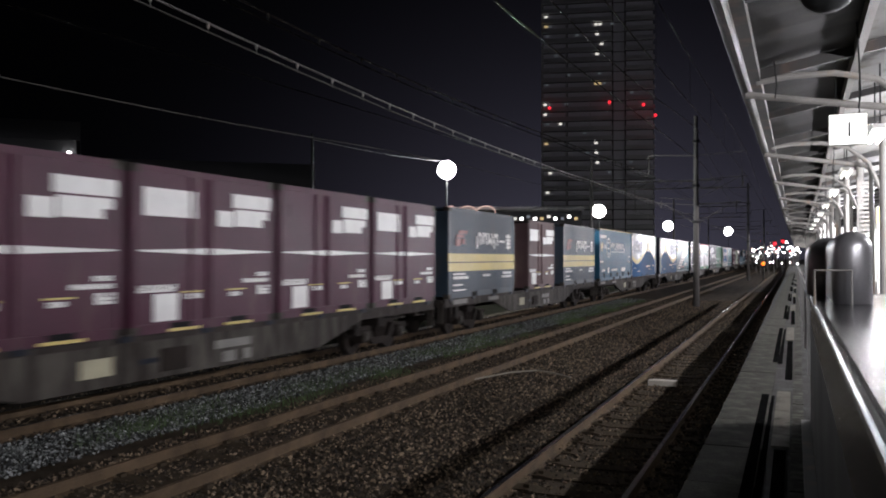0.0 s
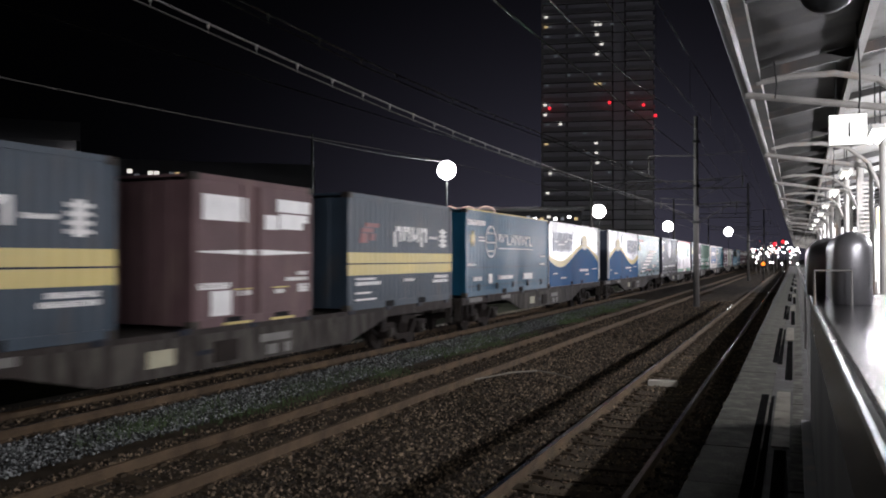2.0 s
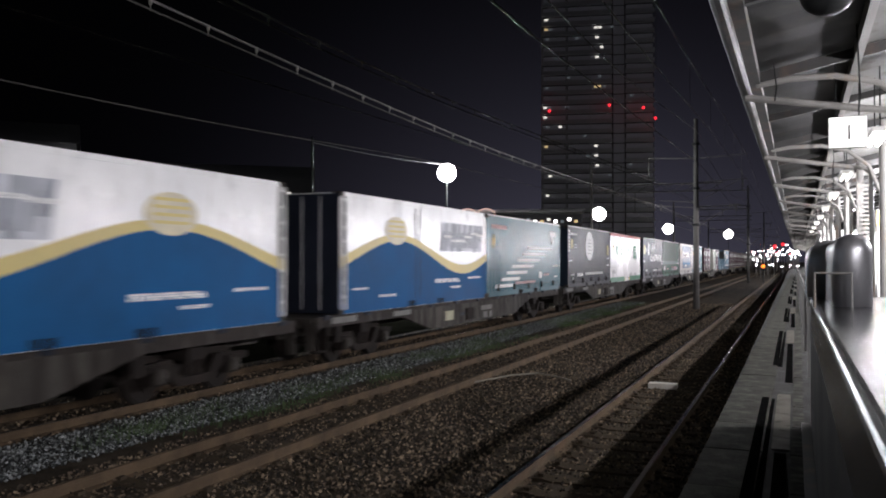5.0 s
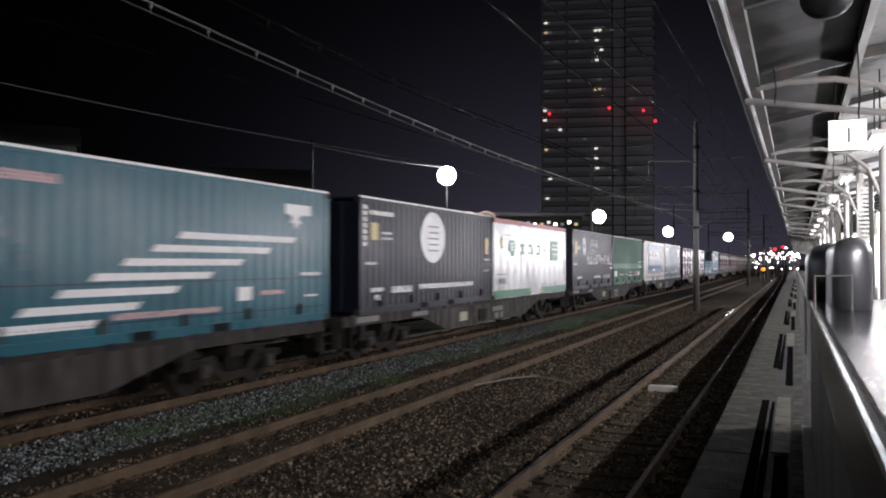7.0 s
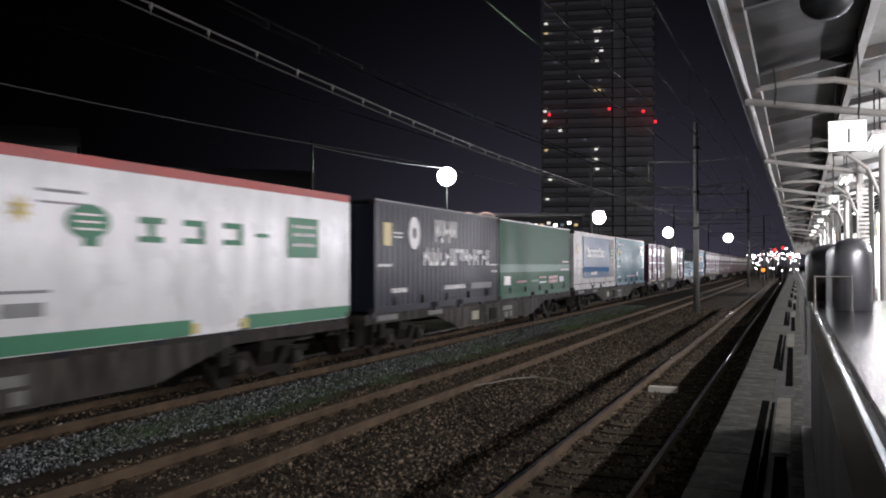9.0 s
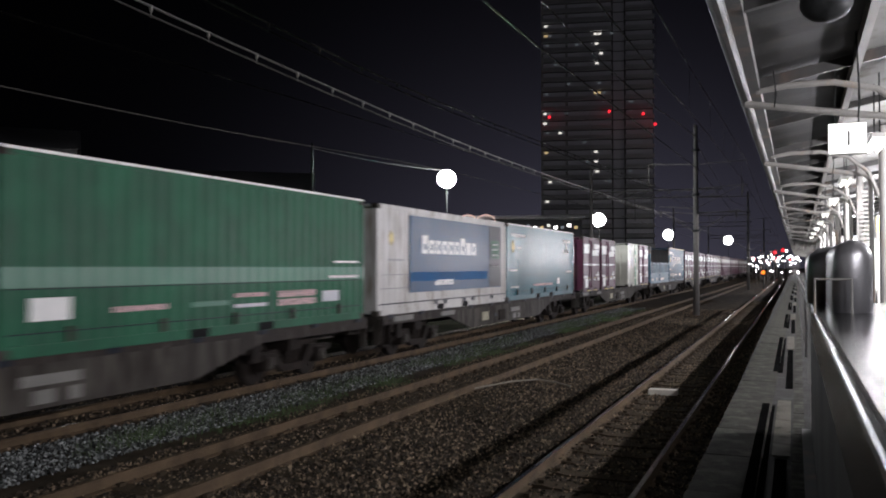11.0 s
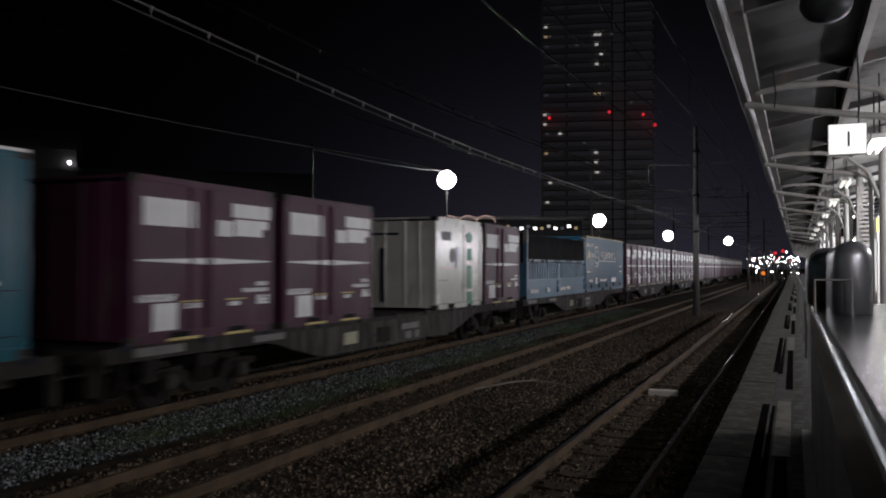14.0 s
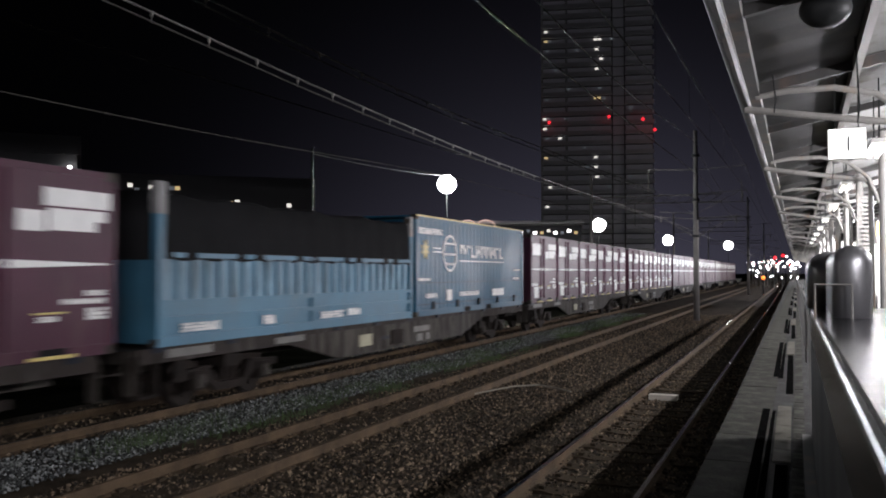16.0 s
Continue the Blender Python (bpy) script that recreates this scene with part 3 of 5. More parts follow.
LINES = [
    (-2.06, [(-11, 5.3), (10, 5.27), (12.3, 5.33), (16.2, 5.48), (21.4, 5.72), (44, 6.2), (97, 6.2), (150, 6.2)],
     [(-11, 6.6), (14, 6.47), (17.9, 6.53), (28, 6.95), (44, 7.4), (70, 6.7), (97, 7.2), (150, 7.2)], 5.0),
    (-6.17, [(-11.5, 5.5), (0, 5.12), (7.8, 4.83), (14.2, 4.63), (20, 4.62), (33, 4.74), (44, 4.9), (97, 4.9), (150, 5)],
     [(-11.5, 5.6), (0, 5.22), (7.8, 4.93), (14.2, 4.73), (20, 4.72), (33, 4.84), (44, 5.0), (97, 5.0), (150, 5.1)], 0.95),
    (-6.3, [(-11.5, 5.95), (8.7, 5.31), (13, 5.25), (21.5, 5.5), (44, 6.1), (97, 6.1)],
     [(-11.5, 6.05), (8.7, 5.41), (13, 5.35), (21.5, 5.6), (44, 6.3), (97, 6.3)], 1.3),
    (-10.15, [(-11, 4.72), (8.6, 4.73), (10.8, 4.77), (16.9, 4.98), (23.4, 5.3), (44, 5.5), (97, 5.5)],
     [(-11, 5.6), (8.6, 5.74), (10.8, 5.87), (23.4, 6.09), (44, 6.4), (97, 6.4)], 400.0),
]
for lx, low, high, step in LINES:
    w = thing("overhead_line", (0, 0, 0), "thin twin overhead wires with short droppers", "overhead line", "overhead lines")
    # strands further out use the copy dimmed in colour
    strand(w, "contact_wire", lx, low, 0.011, 60, material=DIMWIRE if lx < -6 else WIRE)
    strand(w, "messenger_wire", lx, high, 0.013, 60, material=DIMWIRE if lx < -10 else WIRE)
    a, c = glide(low, 400), glide(high, 400)
    ay, az, cy, cz = [p[0] for p in a], [p[1] for p in a], [p[0] for p in c], [p[1] for p in c]
    y = 4.2
    while y < 44:
        bm = bmesh.new()
        z0, z1 = np.interp(y, ay, az), np.interp(y, cy, cz)
        rod(bm, (lx, y, z0 - 0.015), (lx, y, z1), 0.006 if step < 2 else 0.005, 6)
        if step < 2:
            rod(bm, (lx, y, z1 - 0.05), (lx, y, z1 + 0.012), 0.019, 8)
        part("dropper", bm, PAINT if step < 2 else WIRE, w)
        y += step
feed = thing("feeder_cable", (0, 0, 0), "dark feeder cables strung from mast to mast", "cable")
for x, pts in ((-4.2, [(-11, 6.9), (0, 6.35), (12.2, 6.13), (21.2, 6.34), (39.8, 6.86), (44, 7.0)]),
               (-4.2, [(-11, 7.6), (15.6, 7.05), (20.7, 7.13), (26.5, 7.36), (33.6, 7.9), (44, 8.5)]),
               (-4.5, [(44, 8.5), (70, 7.4), (97, 8.6)]), (-4.2, [(44, 7.0), (70, 6.3), (97, 7.2)])):
    strand(feed, "cable", x, pts, 0.017)
bm = bmesh.new()
rod(bm, (0, 0, 0), (0, 0, 6.6), 0.06, 8, 0.04)
slim = solid("slim_pole", bm, DARKSTEEL, "slim grey steel pole behind the railway", "pole")
slim.location = (-15, 25, BED)

# ======================= lights beyond the train =======================
# globe radii include the glare around each lamp, not just the lamp itself
for (fx, fy, fz), fr in zip(FLOODS, (0.43, 0.56, 0.66, 1.06)):
    f = thing("flood_lamp", (fx, fy, BED), "tall lamp post with a glaring white floodlight", "lamp post", "flood lamps")
    bm = bmesh.new()
    rod(bm, (0, 0, 0), (0, 0, fz - BED - 0.3), 0.06, 10, 0.04)
    part("pole", bm, DARKSTEEL, f)
    bm = bmesh.new()
    bmesh.ops.create_uvsphere(bm, u_segments=20, v_segments=12, radius=fr, matrix=Matrix.Translation((0, 0, fz - BED)))
    part("globe", bm, WHITELAMP, f, "white lamp globe enlarged to the size of its glare", smooth=True)

cable = thing("lamp_cable", (0, 0, 0), "pale cable strung between the slim pole and a flood lamp", "cable")
bm = bmesh.new()
pipe(bm, [(-15, 25 + 12.1 * q / 8, 6.25 + 0.5 * q / 8 - 0.10 * math.sin(q * math.pi / 8)) for q in range(9)], 0.013, 6)
part("strand", bm, WIRE, cable)

# ======================= apartment tower =======================
tower = thing("apartment_tower", (-56.0, 262.0, 0), "tall dark apartment tower with balconies and a few lit windows", "building")
tower.rotation_euler = (0, 0, radians(12))
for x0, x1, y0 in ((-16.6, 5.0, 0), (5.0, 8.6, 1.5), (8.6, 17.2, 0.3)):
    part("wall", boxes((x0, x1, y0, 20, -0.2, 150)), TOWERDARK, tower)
slab_l = finish(boxes((-16.9, 4.8, -1.5, 0, 0, 1.15)), "balcony", TOWER)
slab_r = finish(boxes((8.7, 17.4, -1.2, 0.3, 0, 1.15)), "balcony", TOWER)
side_l = finish(boxes((-16.9, -16.6, -1.5, 0, 1.15, 3.05), (-9.2, -9.0, -1.4, 0, 1.15, 3.05), (-2.0, -1.8, -1.4, 0, 1.15, 3.05)), "partition", TOWER)
for k in range(46):
    for me in (slab_l, slab_r, side_l):
        s = new(me.name, me)
        s.parent = tower
        s.location = (0, 0, 2.0 + 3.05 * k)
# invented glowing strips on every floor brighten the tower between its balconies
glow_l = finish(boxes((-16.4, -9.4, -0.03, 0.0, 1.3, 2.75)), "facade_glow", FLOORGLOW)
glow_m = finish(boxes((-8.8, 4.6, -0.03, 0.0, 1.3, 2.75)), "facade_glow", FLOORGLOW)
glow_g = finish(boxes((5.1, 8.5, 1.46, 1.5, 0.1, 2.9)), "gap_strip", GAPGLOW)
glow_r = finish(boxes((8.9, 17.0, 0.27, 0.3, 1.3, 2.75)), "facade_glow", FLOORGLOW)
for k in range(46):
    for me in (glow_l, glow_m, glow_g, glow_r):
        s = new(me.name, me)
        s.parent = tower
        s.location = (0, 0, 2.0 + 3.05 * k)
pane_me = {k: finish(boxes((-0.5, 0.5, -0.06, -0.01, 1.95, 2.55)), "lit_window", m) for k, m in (("c", LIT), ("w", LITWARM), ("d", LITDIM))}
LITS = [(968, 23, "c"), (968, 41, "w"), (970, 60, "d"), (1056, 47, "c"), (1063, 47, "c"), (1058, 67, "c"), (1066, 83, "c"), (1058, 104, "c"), (1008, 132, "d"),
        (1056, 144, "w"), (1062, 144, "w"), (1092, 146, "w"), (1098, 146, "w"), (1118, 166, "d"), (966, 191, "c"), (1004, 186, "d"), (966, 209, "c"), (993, 224, "c"),
        (970, 226, "d"), (1036, 241, "d"), (1056, 259, "c"), (1056, 277, "c"), (1090, 259, "c"), (968, 263, "w"), (1058, 297, "c"), (1116, 298, "d"), (975, 317, "c"), (970, 336, "c")]
random.seed(7)
LITS += [(random.uniform(962, 1150), random.uniform(20, 330), "d") for i in range(10)]
for u, v, k in LITS:
    floor_z = 2.0 + 3.05 * round(((459 - v) / 5.76 + 2.25 - 4.0) / 3.05)
    lx = (u - 1057) / 5.76
    if 5.0 < lx < 8.6:
        continue
    s = new("lit_window", pane_me[k])
    s.parent = tower
    s.location = (min(max(lx, -15.8), 16.4), 0.3 if lx > 8.6 else 0, floor_z)
for u, v in ((975, 194), (1079, 187), (1137, 193), (1157, 212)):
    bm = bmesh.new()
    bmesh.ops.create_icosphere(bm, subdivisions=2, radius=0.5, matrix=Matrix.Translation(((u - 1057) / 5.76, -4.2, (459 - v) / 5.76 + 2.25)))
    arm = bmesh.new()
    rod(arm, ((u - 1057) / 5.76, -3.7, (459 - v) / 5.76 + 2.25), ((u - 1057) / 5.76, 0.3, (459 - v) / 5.76 + 2.25), 0.08, 6)
    part("beacon_arm", arm, DARKSTEEL, tower)
    part("beacon", bm, REDLAMP, tower, "glowing red aviation beacon", smooth=True)

# station hall behind the yard
hall = thing("station_hall", (-38, 122, BED), "low station hall with lit windows and a ribbed roof edge", "building")
hall.rotation_euler = (0, 0, radians(16))
part("wall", boxes((-11, 9.5, 0, 12, 0, 9.4)), TOWERDARK, hall)
part("roof", boxes((-11.4, 9.9, -0.8, 12.4, 9.6, 10.0)), TOWER, hall)
for k in range(22):
    part("roof_rib", boxes((-1.6 + 0.52 * k, -1.5 + 0.52 * k, -1.0, -0.8, 9.3, 10.0)), WHITEWALL, hall)
for k in range(20):
    z = 8.05 + 0.3 * (k % 3 == 0)
    part("window", boxes((-10.6 + 1.0 * k, -10.1 + 1.0 * k, -0.06, 0.0, z, z + 0.4)), (LIT, LITBRIGHT, LITDIM, LITBRIGHT, LITWARM)[k % 5], hall, "lit strip window")
for k in range(3):
    bm = bmesh.new()
    pipe(bm, [(-10.0 + 2.7 * k + 1.4 * math.cos(a), -1.2, 9.1 + 1.0 * math.sin(a)) for a in np.linspace(0, math.pi, 12)], 0.08, 6)
    part("arched_sign", bm, LITROSE, hall, "glowing arched tube")

# dark block and far windows beyond the left end of the yard
block = thing("office_block", (-61, 60, BED), "dark flat-roofed office block with few lit windows", "building")
block.rotation_euler = (0, 0, radians(45))
part("wall", boxes((-26, 0, 0, 12, 0, 13.2)), TOWERDARK, block)
part("parapet", boxes((-26.3, 0.3, -0.3, 12.3, 13.2, 14.9)), TOWERDARK, block)
part("ledge", boxes((-26.2, 0.2, -0.3, 0.0, 11.3, 11.7)), TOWERDARK, block)
for k in range(3):
    part("window", boxes((-9.3, -8.9, -0.05, 0, 9.3 + 1.35 * k, 10.0 + 1.35 * k)), LIT, block, "lit window")
    part("window", boxes((-8.6, -8.2, -0.05, 0, 9.3 + 1.35 * k, 10.0 + 1.35 * k)), LITDIM, block, "lit window")
bm = bmesh.new()
bmesh.ops.create_icosphere(bm, subdivisions=2, radius=0.16, matrix=Matrix.Translation((-0.6, -0.4, 12.0)))
part("wall_lamp", bm, WHITELAMP, block, "small bright wall lamp")
low = thing("low_building", (-84, 110, BED), "low dark building with a row of lit windows", "building")
low.rotation_euler = (0, 0, radians(38))
part("wall", boxes((-22, 16, 0, 10, 0, 17.5)), TOWERDARK, low)
for x, z, k in ((-12.5, 15.4, LIT), (-11.5, 14.7, LITDIM), (-9.5, 15.2, LIT), (-8.6, 15.2, LIT), (-8.0, 14.4, LITDIM), (-6.4, 15.1, LITDIM), (-5.6, 15.1, LITWARM), (2.5, 13.0, LITWARM), (3.4, 13.2, LIT), (11.5, 12.8, LIT)):
    part("window", boxes((x, x + 0.75, -0.05, 0, z, z + 0.6)), k, low, "lit window")

# lamps of the far station throat
random.seed(11)
for k in range(96):
    u = 1318 + 98 * random.random() ** 0.8
    y = random.uniform(130, 260)
    v = random.gauss(444, 6) if k % 4 else random.uniform(440, 470)
    x = -(1404 - u) * 0.8566 / FOCAL * y
    z = max(1.2, 2.25 + (459 - v) * y * 0.9255 / FOCAL)
    p = thing("yard_lamp", (x, y, BED), "far white yard lamp on a thin post", "lamp post", "yard lamps")
    bm = bmesh.new()
    rod(bm, (0, 0, 0), (0, 0, z - BED), 0.05, 6)
    part("pole", bm, POLE, p)
    bm = bmesh.new()
    bmesh.ops.create_icosphere(bm, subdivisions=2, radius=random.uniform(0.05, 0.17) * y / 200, matrix=Matrix.Translation((0, 0, z - BED)))
    part("globe", bm, REDLAMP if k in (5, 11, 19, 33, 41, 50, 58, 66, 71, 83) else (LITROSE if k % 5 == 0 else WHITELAMP), p, "bright globe", smooth=True)
for x, y, z, m, r in ((-1.35, 130, 4.6, REDLAMP, 0.24), (-3.0, 98, 1.65, AMBERLAMP, 0.2), (-2.8, 150, 4.6, REDLAMP, 0.28)):
    p = thing("railway_signal", (x, y, BED), "railway signal with one glowing lens on a short post", "signal")
    bm = bmesh.new()
    rod(bm, (0, 0, 0), (0, 0, z - BED), 0.06, 8)
    part("post", bm, DARKSTEEL, p)
    part("head", boxes((-r * 0.9, r * 0.9, 0.05, 0.3, z - BED - r * 2, z - BED + r * 1.6)), DARKSTEEL, p)
    bm = bmesh.new()
    bmesh.ops.create_icosphere(bm, subdivisions=2, radius=r, matrix=Matrix.Translation((0, 0, z - BED)))
    part("lens", bm, m, p, "glowing signal lens", smooth=True)

# ======================= freight train =======================
V0, ACC = 9.41, 0.0216
TX0, DECK = -10.18, 1.0
MOVING, WHEELS = [], []
HALF = 1.22


def travelled(t):
    return V0 * t + 0.5 * ACC * t * t


CARGO = {
    "purple": mat("maroon_paint", (0.070, 0.020, 0.039), 0.45, 0, 0.3, 3, 0.08, 60, spec=0.2, stain=(0.10, 0.06, 0.06), stain_at=0.66),
    "slate": mat("slate_blue_paint", (0.038, 0.058, 0.078), 0.45, 0, 0.3, 3, 0.08, 60, spec=0.22, stain=(0.07, 0.07, 0.07), stain_at=0.66),
    "faded": mat("faded_maroon_paint", (0.135, 0.082, 0.084), 0.6, 0, 0.3, 3, 0.08, 60, spec=0.2, stain=(0.18, 0.12, 0.11), stain_at=0.62),
    "teal": mat("teal_paint", (0.013, 0.085, 0.150), 0.42, 0, 0.15, 5, 0.08, 60, stain=(0.03, 0.09, 0.13), stain_at=0.68, spec=0.25),
    "green_teal": mat("green_teal_paint", (0.008, 0.100, 0.132), 0.32, 0, 0.15, 5, 0.08, 60, spec=0.28),
    "white": mat("white_container_paint", (0.80, 0.80, 0.79), 0.28, 0, 0.1, 5, 0.08, 60, stain=(0.62, 0.60, 0.56), stain_at=0.72),
    "dirty_white": mat("dirty_white_paint", (0.50, 0.49, 0.47), 0.4, 0, 0.2, 4, 0.08, 60, stain=(0.28, 0.24, 0.20), stain_at=0.6, spec=0.3),
    "blue": mat("royal_blue_paint", (0.010, 0.095, 0.25), 0.6, 0, 0.15, 5, 0.05, 60, spec=0.1),
    "dark": mat("charcoal_paint", (0.014, 0.017, 0.027), 0.38, 0, 0.3, 3, 0.08, 60, spec=0.12),
    "green": mat("green_paint", (0.020, 0.108, 0.058), 0.5, 0, 0.25, 5, 0.08, 60, stain=(0.022, 0.085, 0.05), spec=0.15),
    "yellow": mat("yellow_paint", (0.62, 0.50, 0.16), 0.45, 0, 0.12, 5, 0.05, 60),
    "mark": mat("white_marking", (0.82, 0.82, 0.80), 0.45, 0, 0.12, 9, 0.0, 60),
    "red": mat("red_paint", (0.42, 0.06, 0.05), 0.45, 0, 0.2, 5, 0.05, 60),
    "grey": mat("grey_print", (0.30, 0.32, 0.36), 0.5, 0, 0.3, 9, 0.0, 60),
    "rose": mat("pale_rose_marking", (0.62, 0.42, 0.42), 0.5, 0, 0.12, 9, 0.0, 60),
    "leaf": mat("leaf_green_paint", (0.018, 0.19, 0.085), 0.45, 0, 0.15, 5, 0.05, 60),
    "pale_green": mat("pale_green_paint", (0.050, 0.180, 0.115), 0.45, 0, 0.15, 5, 0.05, 60),
    "deep_blue": mat("deep_blue_print", (0.004, 0.048, 0.125), 0.4, 0, 0.15, 5, 0.03, 60, spec=0.18),
    "cream": mat("cream_container_paint", (0.62, 0.62, 0.54), 0.25, 0, 0.12, 5, 0.08, 60, stain=(0.35, 0.3, 0.2), stain_at=0.7),
    "sky": mat("light_blue_paint", (0.052, 0.165, 0.25), 0.5, 0, 0.2, 5, 0.08, 60, stain=(0.07, 0.15, 0.2), stain_at=0.66),
    "pale_sky": mat("pale_blue_paint", (0.20, 0.33, 0.42), 0.5, 0, 0.3, 5, 0.08, 60, stain=(0.12, 0.16, 0.18), stain_at=0.6, spec=0.2),
    "sill2": mat("pale_grey_plate", (0.17, 0.165, 0.15), 0.6, 0, 0.4, 5, 0.1, 60),
    "dull_red": mat("faded_red_print", (0.22, 0.05, 0.05), 0.5, 0, 0.3, 9, 0.0, 60),
    "pale_gold": mat("pale_gold_print", (0.62, 0.55, 0.36), 0.45, 0, 0.2, 9, 0.0, 60),
    "pale_grey": mat("pale_grey_print", (0.52, 0.54, 0.58), 0.45, 0, 0.2, 9, 0.0, 60),
    "old_cream": mat("dirty_cream_plate", (0.34, 0.32, 0.22), 0.6, 0, 0.35, 9, 0.0, 60),
    "trim_grey": mat("grey_trim", (0.25, 0.25, 0.25), 0.6, 0, 0.2, 9, 0.0, 60),
    "tarp": mat("black_tarpaulin", (0.012, 0.012, 0.013), 0.85, 0, 0.3, 5, 0.4, 20, spec=0.1),
    "sill": mat("grey_wagon_paint", (0.060, 0.054, 0.046), 0.75, 0, 0.45, 5, 0.1, 60, stain=(0.022, 0.017, 0.014), stain_at=0.52, spec=0.25),
}
MARK = CARGO["mark"]


def container(kind, y, length, height, paint, rib=0.0, frame_paint=None, roof_paint=None, label="", rib_depth=0.016):
    c = thing(kind, (TX0, y, DECK + 0.10), label, "shipping container", "freight containers")
    MOVING.append((c, TX0, y, DECK + 0.10))
    paint = CARGO[paint]
    frame_paint = CARGO[frame_paint] if frame_paint else paint
    for s in (-1, 1):
        bm = bmesh.new()
        for y0 in (0.0, length - 0.12):
            box(bm, HALF - 0.12 if s > 0 else -HALF, HALF if s > 0 else -HALF + 0.12, y0, y0 + 0.12, 0, height)
        for z0, z1 in ((0, 0.15), (height - 0.09, height)):
            box(bm, s * HALF - (0.1 if s > 0 else 0), s * HALF + (0.1 if s < 0 else 0), 0.12, length - 0.12, z0, z1)
        part("frame", bm, frame_paint, c)
    bm = bmesh.new()
    n = max(2, int((length - 0.24) / rib)) if rib else 1
    for s in (-1, 1):
        xs, prev = HALF - 0.012, None
        for i in range(n):
            y0, y1 = 0.12 + (length - 0.24) * i / n, 0.12 + (length - 0.24) * (i + 1) / n
            q = (y1 - y0) / 4
            prof = [(xs, y0), (xs, y0 + q), (xs - rib_depth, y0 + 2 * q), (xs - rib_depth, y0 + 3 * q), (xs, y1)] if rib else [(xs, y0), (xs, y1)]
            for (xa, ya), (xb, yb) in zip(prof, prof[1:]):
                bm.faces.new([bm.verts.new(p) for p in ((s * xa, ya, 0.15), (s * xb, yb, 0.15), (s * xb, yb, height - 0.09), (s * xa, ya, height - 0.09))])
    box(bm, -HALF + 0.06, HALF - 0.06, 0.03, length - 0.03, 0.05, height - 0.12)
    part("side_wall", bm, paint, c)
    part("roof", boxes((-HALF + 0.03, HALF - 0.03, 0.04, length - 0.04, height - 0.06, height - 0.015)), CARGO[roof_paint] if roof_paint else frame_paint, c)
    bm = bmesh.new()
    for x in (-0.75, -0.3, 0.3, 0.75):
        rod(bm, (x, -0.015, 0.1), (x, -0.015, height - 0.1), 0.02, 6)
    part("door_bar", bm, frame_paint, c)
    c["len"], c["high"] = length, height
    return c


def mark(c, y0, y1, z0, z1, paint="mark", name="marking", label="", slant=0.0):
    bm = bmesh.new()
    tall, wide = z1 - z0, y1 - y0
    if name == "marking" and not label and not slant and paint in ("mark", "rose", "trim_grey") and 0.045 <= tall <= 0.17 and wide > 2.2 * tall:
        # a row of small bars in place of lettering
        rng = random.Random(int(1000 * (y0 + z0)))
        n = max(2, round(wide / (0.8 * tall)))
        for i in range(n):
            a, b_ = y0 + wide * (i + 0.06) / n, y0 + wide * (i + 0.94) / n
            kind = rng.random()
            w3 = (b_ - a) * 0.34
            if kind < 0.75:
                box(bm, HALF - 0.006, HALF + 0.004, a, a + w3, z0, z1)
            for h in rng.sample((0.0, 0.36, 0.72), 2 if kind < 0.7 else 3):
                box(bm, HALF - 0.006, HALF + 0.0035, a + (w3 if kind < 0.75 else 0), b_, z0 + h * tall, z0 + (h + 0.28) * tall)
            if rng.random() < 0.5:
                box(bm, HALF - 0.006, HALF + 0.0038, b_ - w3, b_, z0 + 0.1 * tall, z1 - 0.1 * tall)
        return part(name, bm, CARGO[paint], c, label)
    vs = [bm.verts.new((x, y, z)) for x in (HALF - 0.006, HALF + 0.004) for y, z in ((y0, z0), (y1, z0), (y1 + slant, z1), (y0 + slant, z1))]
    for f in ((0, 1, 2, 3), (4, 7, 6, 5), (0, 4, 5, 1), (1, 5, 6, 2), (2, 6, 7, 3), (3, 7, 4, 0)):
        bm.faces.new([vs[i] for i in f])
    return part(name, bm, CARGO[paint], c, label)


def ms(c, s0, s1, z0, z1, paint="mark", name="marking", label="", slant=0.0):
    k = c["len"]
    return mark(c, s0 * k, s1 * k, z0, z1, paint, name, label, slant)


def swoosh(c, lower, upper, paint, name, n=28):
    """A painted field between two curves over the side's length."""
    k = c["len"]
    bm = bmesh.new()
    rows = []
    for i in range(n + 1):
        s = i / n
        rows.append([bm.verts.new((x, s * k, z)) for x in (HALF - 0.008, HALF + 0.003 + (0.003 if paint == "yellow" else 0)) for z in (lower(s), upper(s))])
    for a, d in zip(rows, rows[1:]):
        bm.faces.new((a[2], d[2], d[3], a[3]))
        bm.faces.new((a[3], d[3], d[1], a[1]))
        bm.faces.new((a[0], d[0], d[2], a[2]))
    return part(name, bm, CARGO[paint], c)


def disc(c, s, z, ry, rz, paint, name="emblem", label="", proud=0.004, hole=0.0):
    k = c["len"]
    bm = bmesh.new()
    n = 28
    ring = [bm.verts.new((HALF + proud, s * k + ry * math.cos(a * math.tau / n), z + rz * math.sin(a * math.tau / n))) for a in range(n)]
    if hole:
        inner = [bm.verts.new((HALF + proud, s * k + hole * ry * math.cos(a * math.tau / n), z + hole * rz * math.sin(a * math.tau / n))) for a in range(n)]
        for a in range(n):
            bm.faces.new((ring[a], ring[(a + 1) % n], inner[(a + 1) % n], inner[a]))
    else:
        bm.faces.new(ring)
    back = bmesh.ops.extrude_face_region(bm, geom=list(bm.faces))
    for v in [g for g in back["geom"] if isinstance(g, bmesh.types.BMVert)]:
        v.co.x -= 0.012
    return part(name, bm, CARGO[paint], c, label)


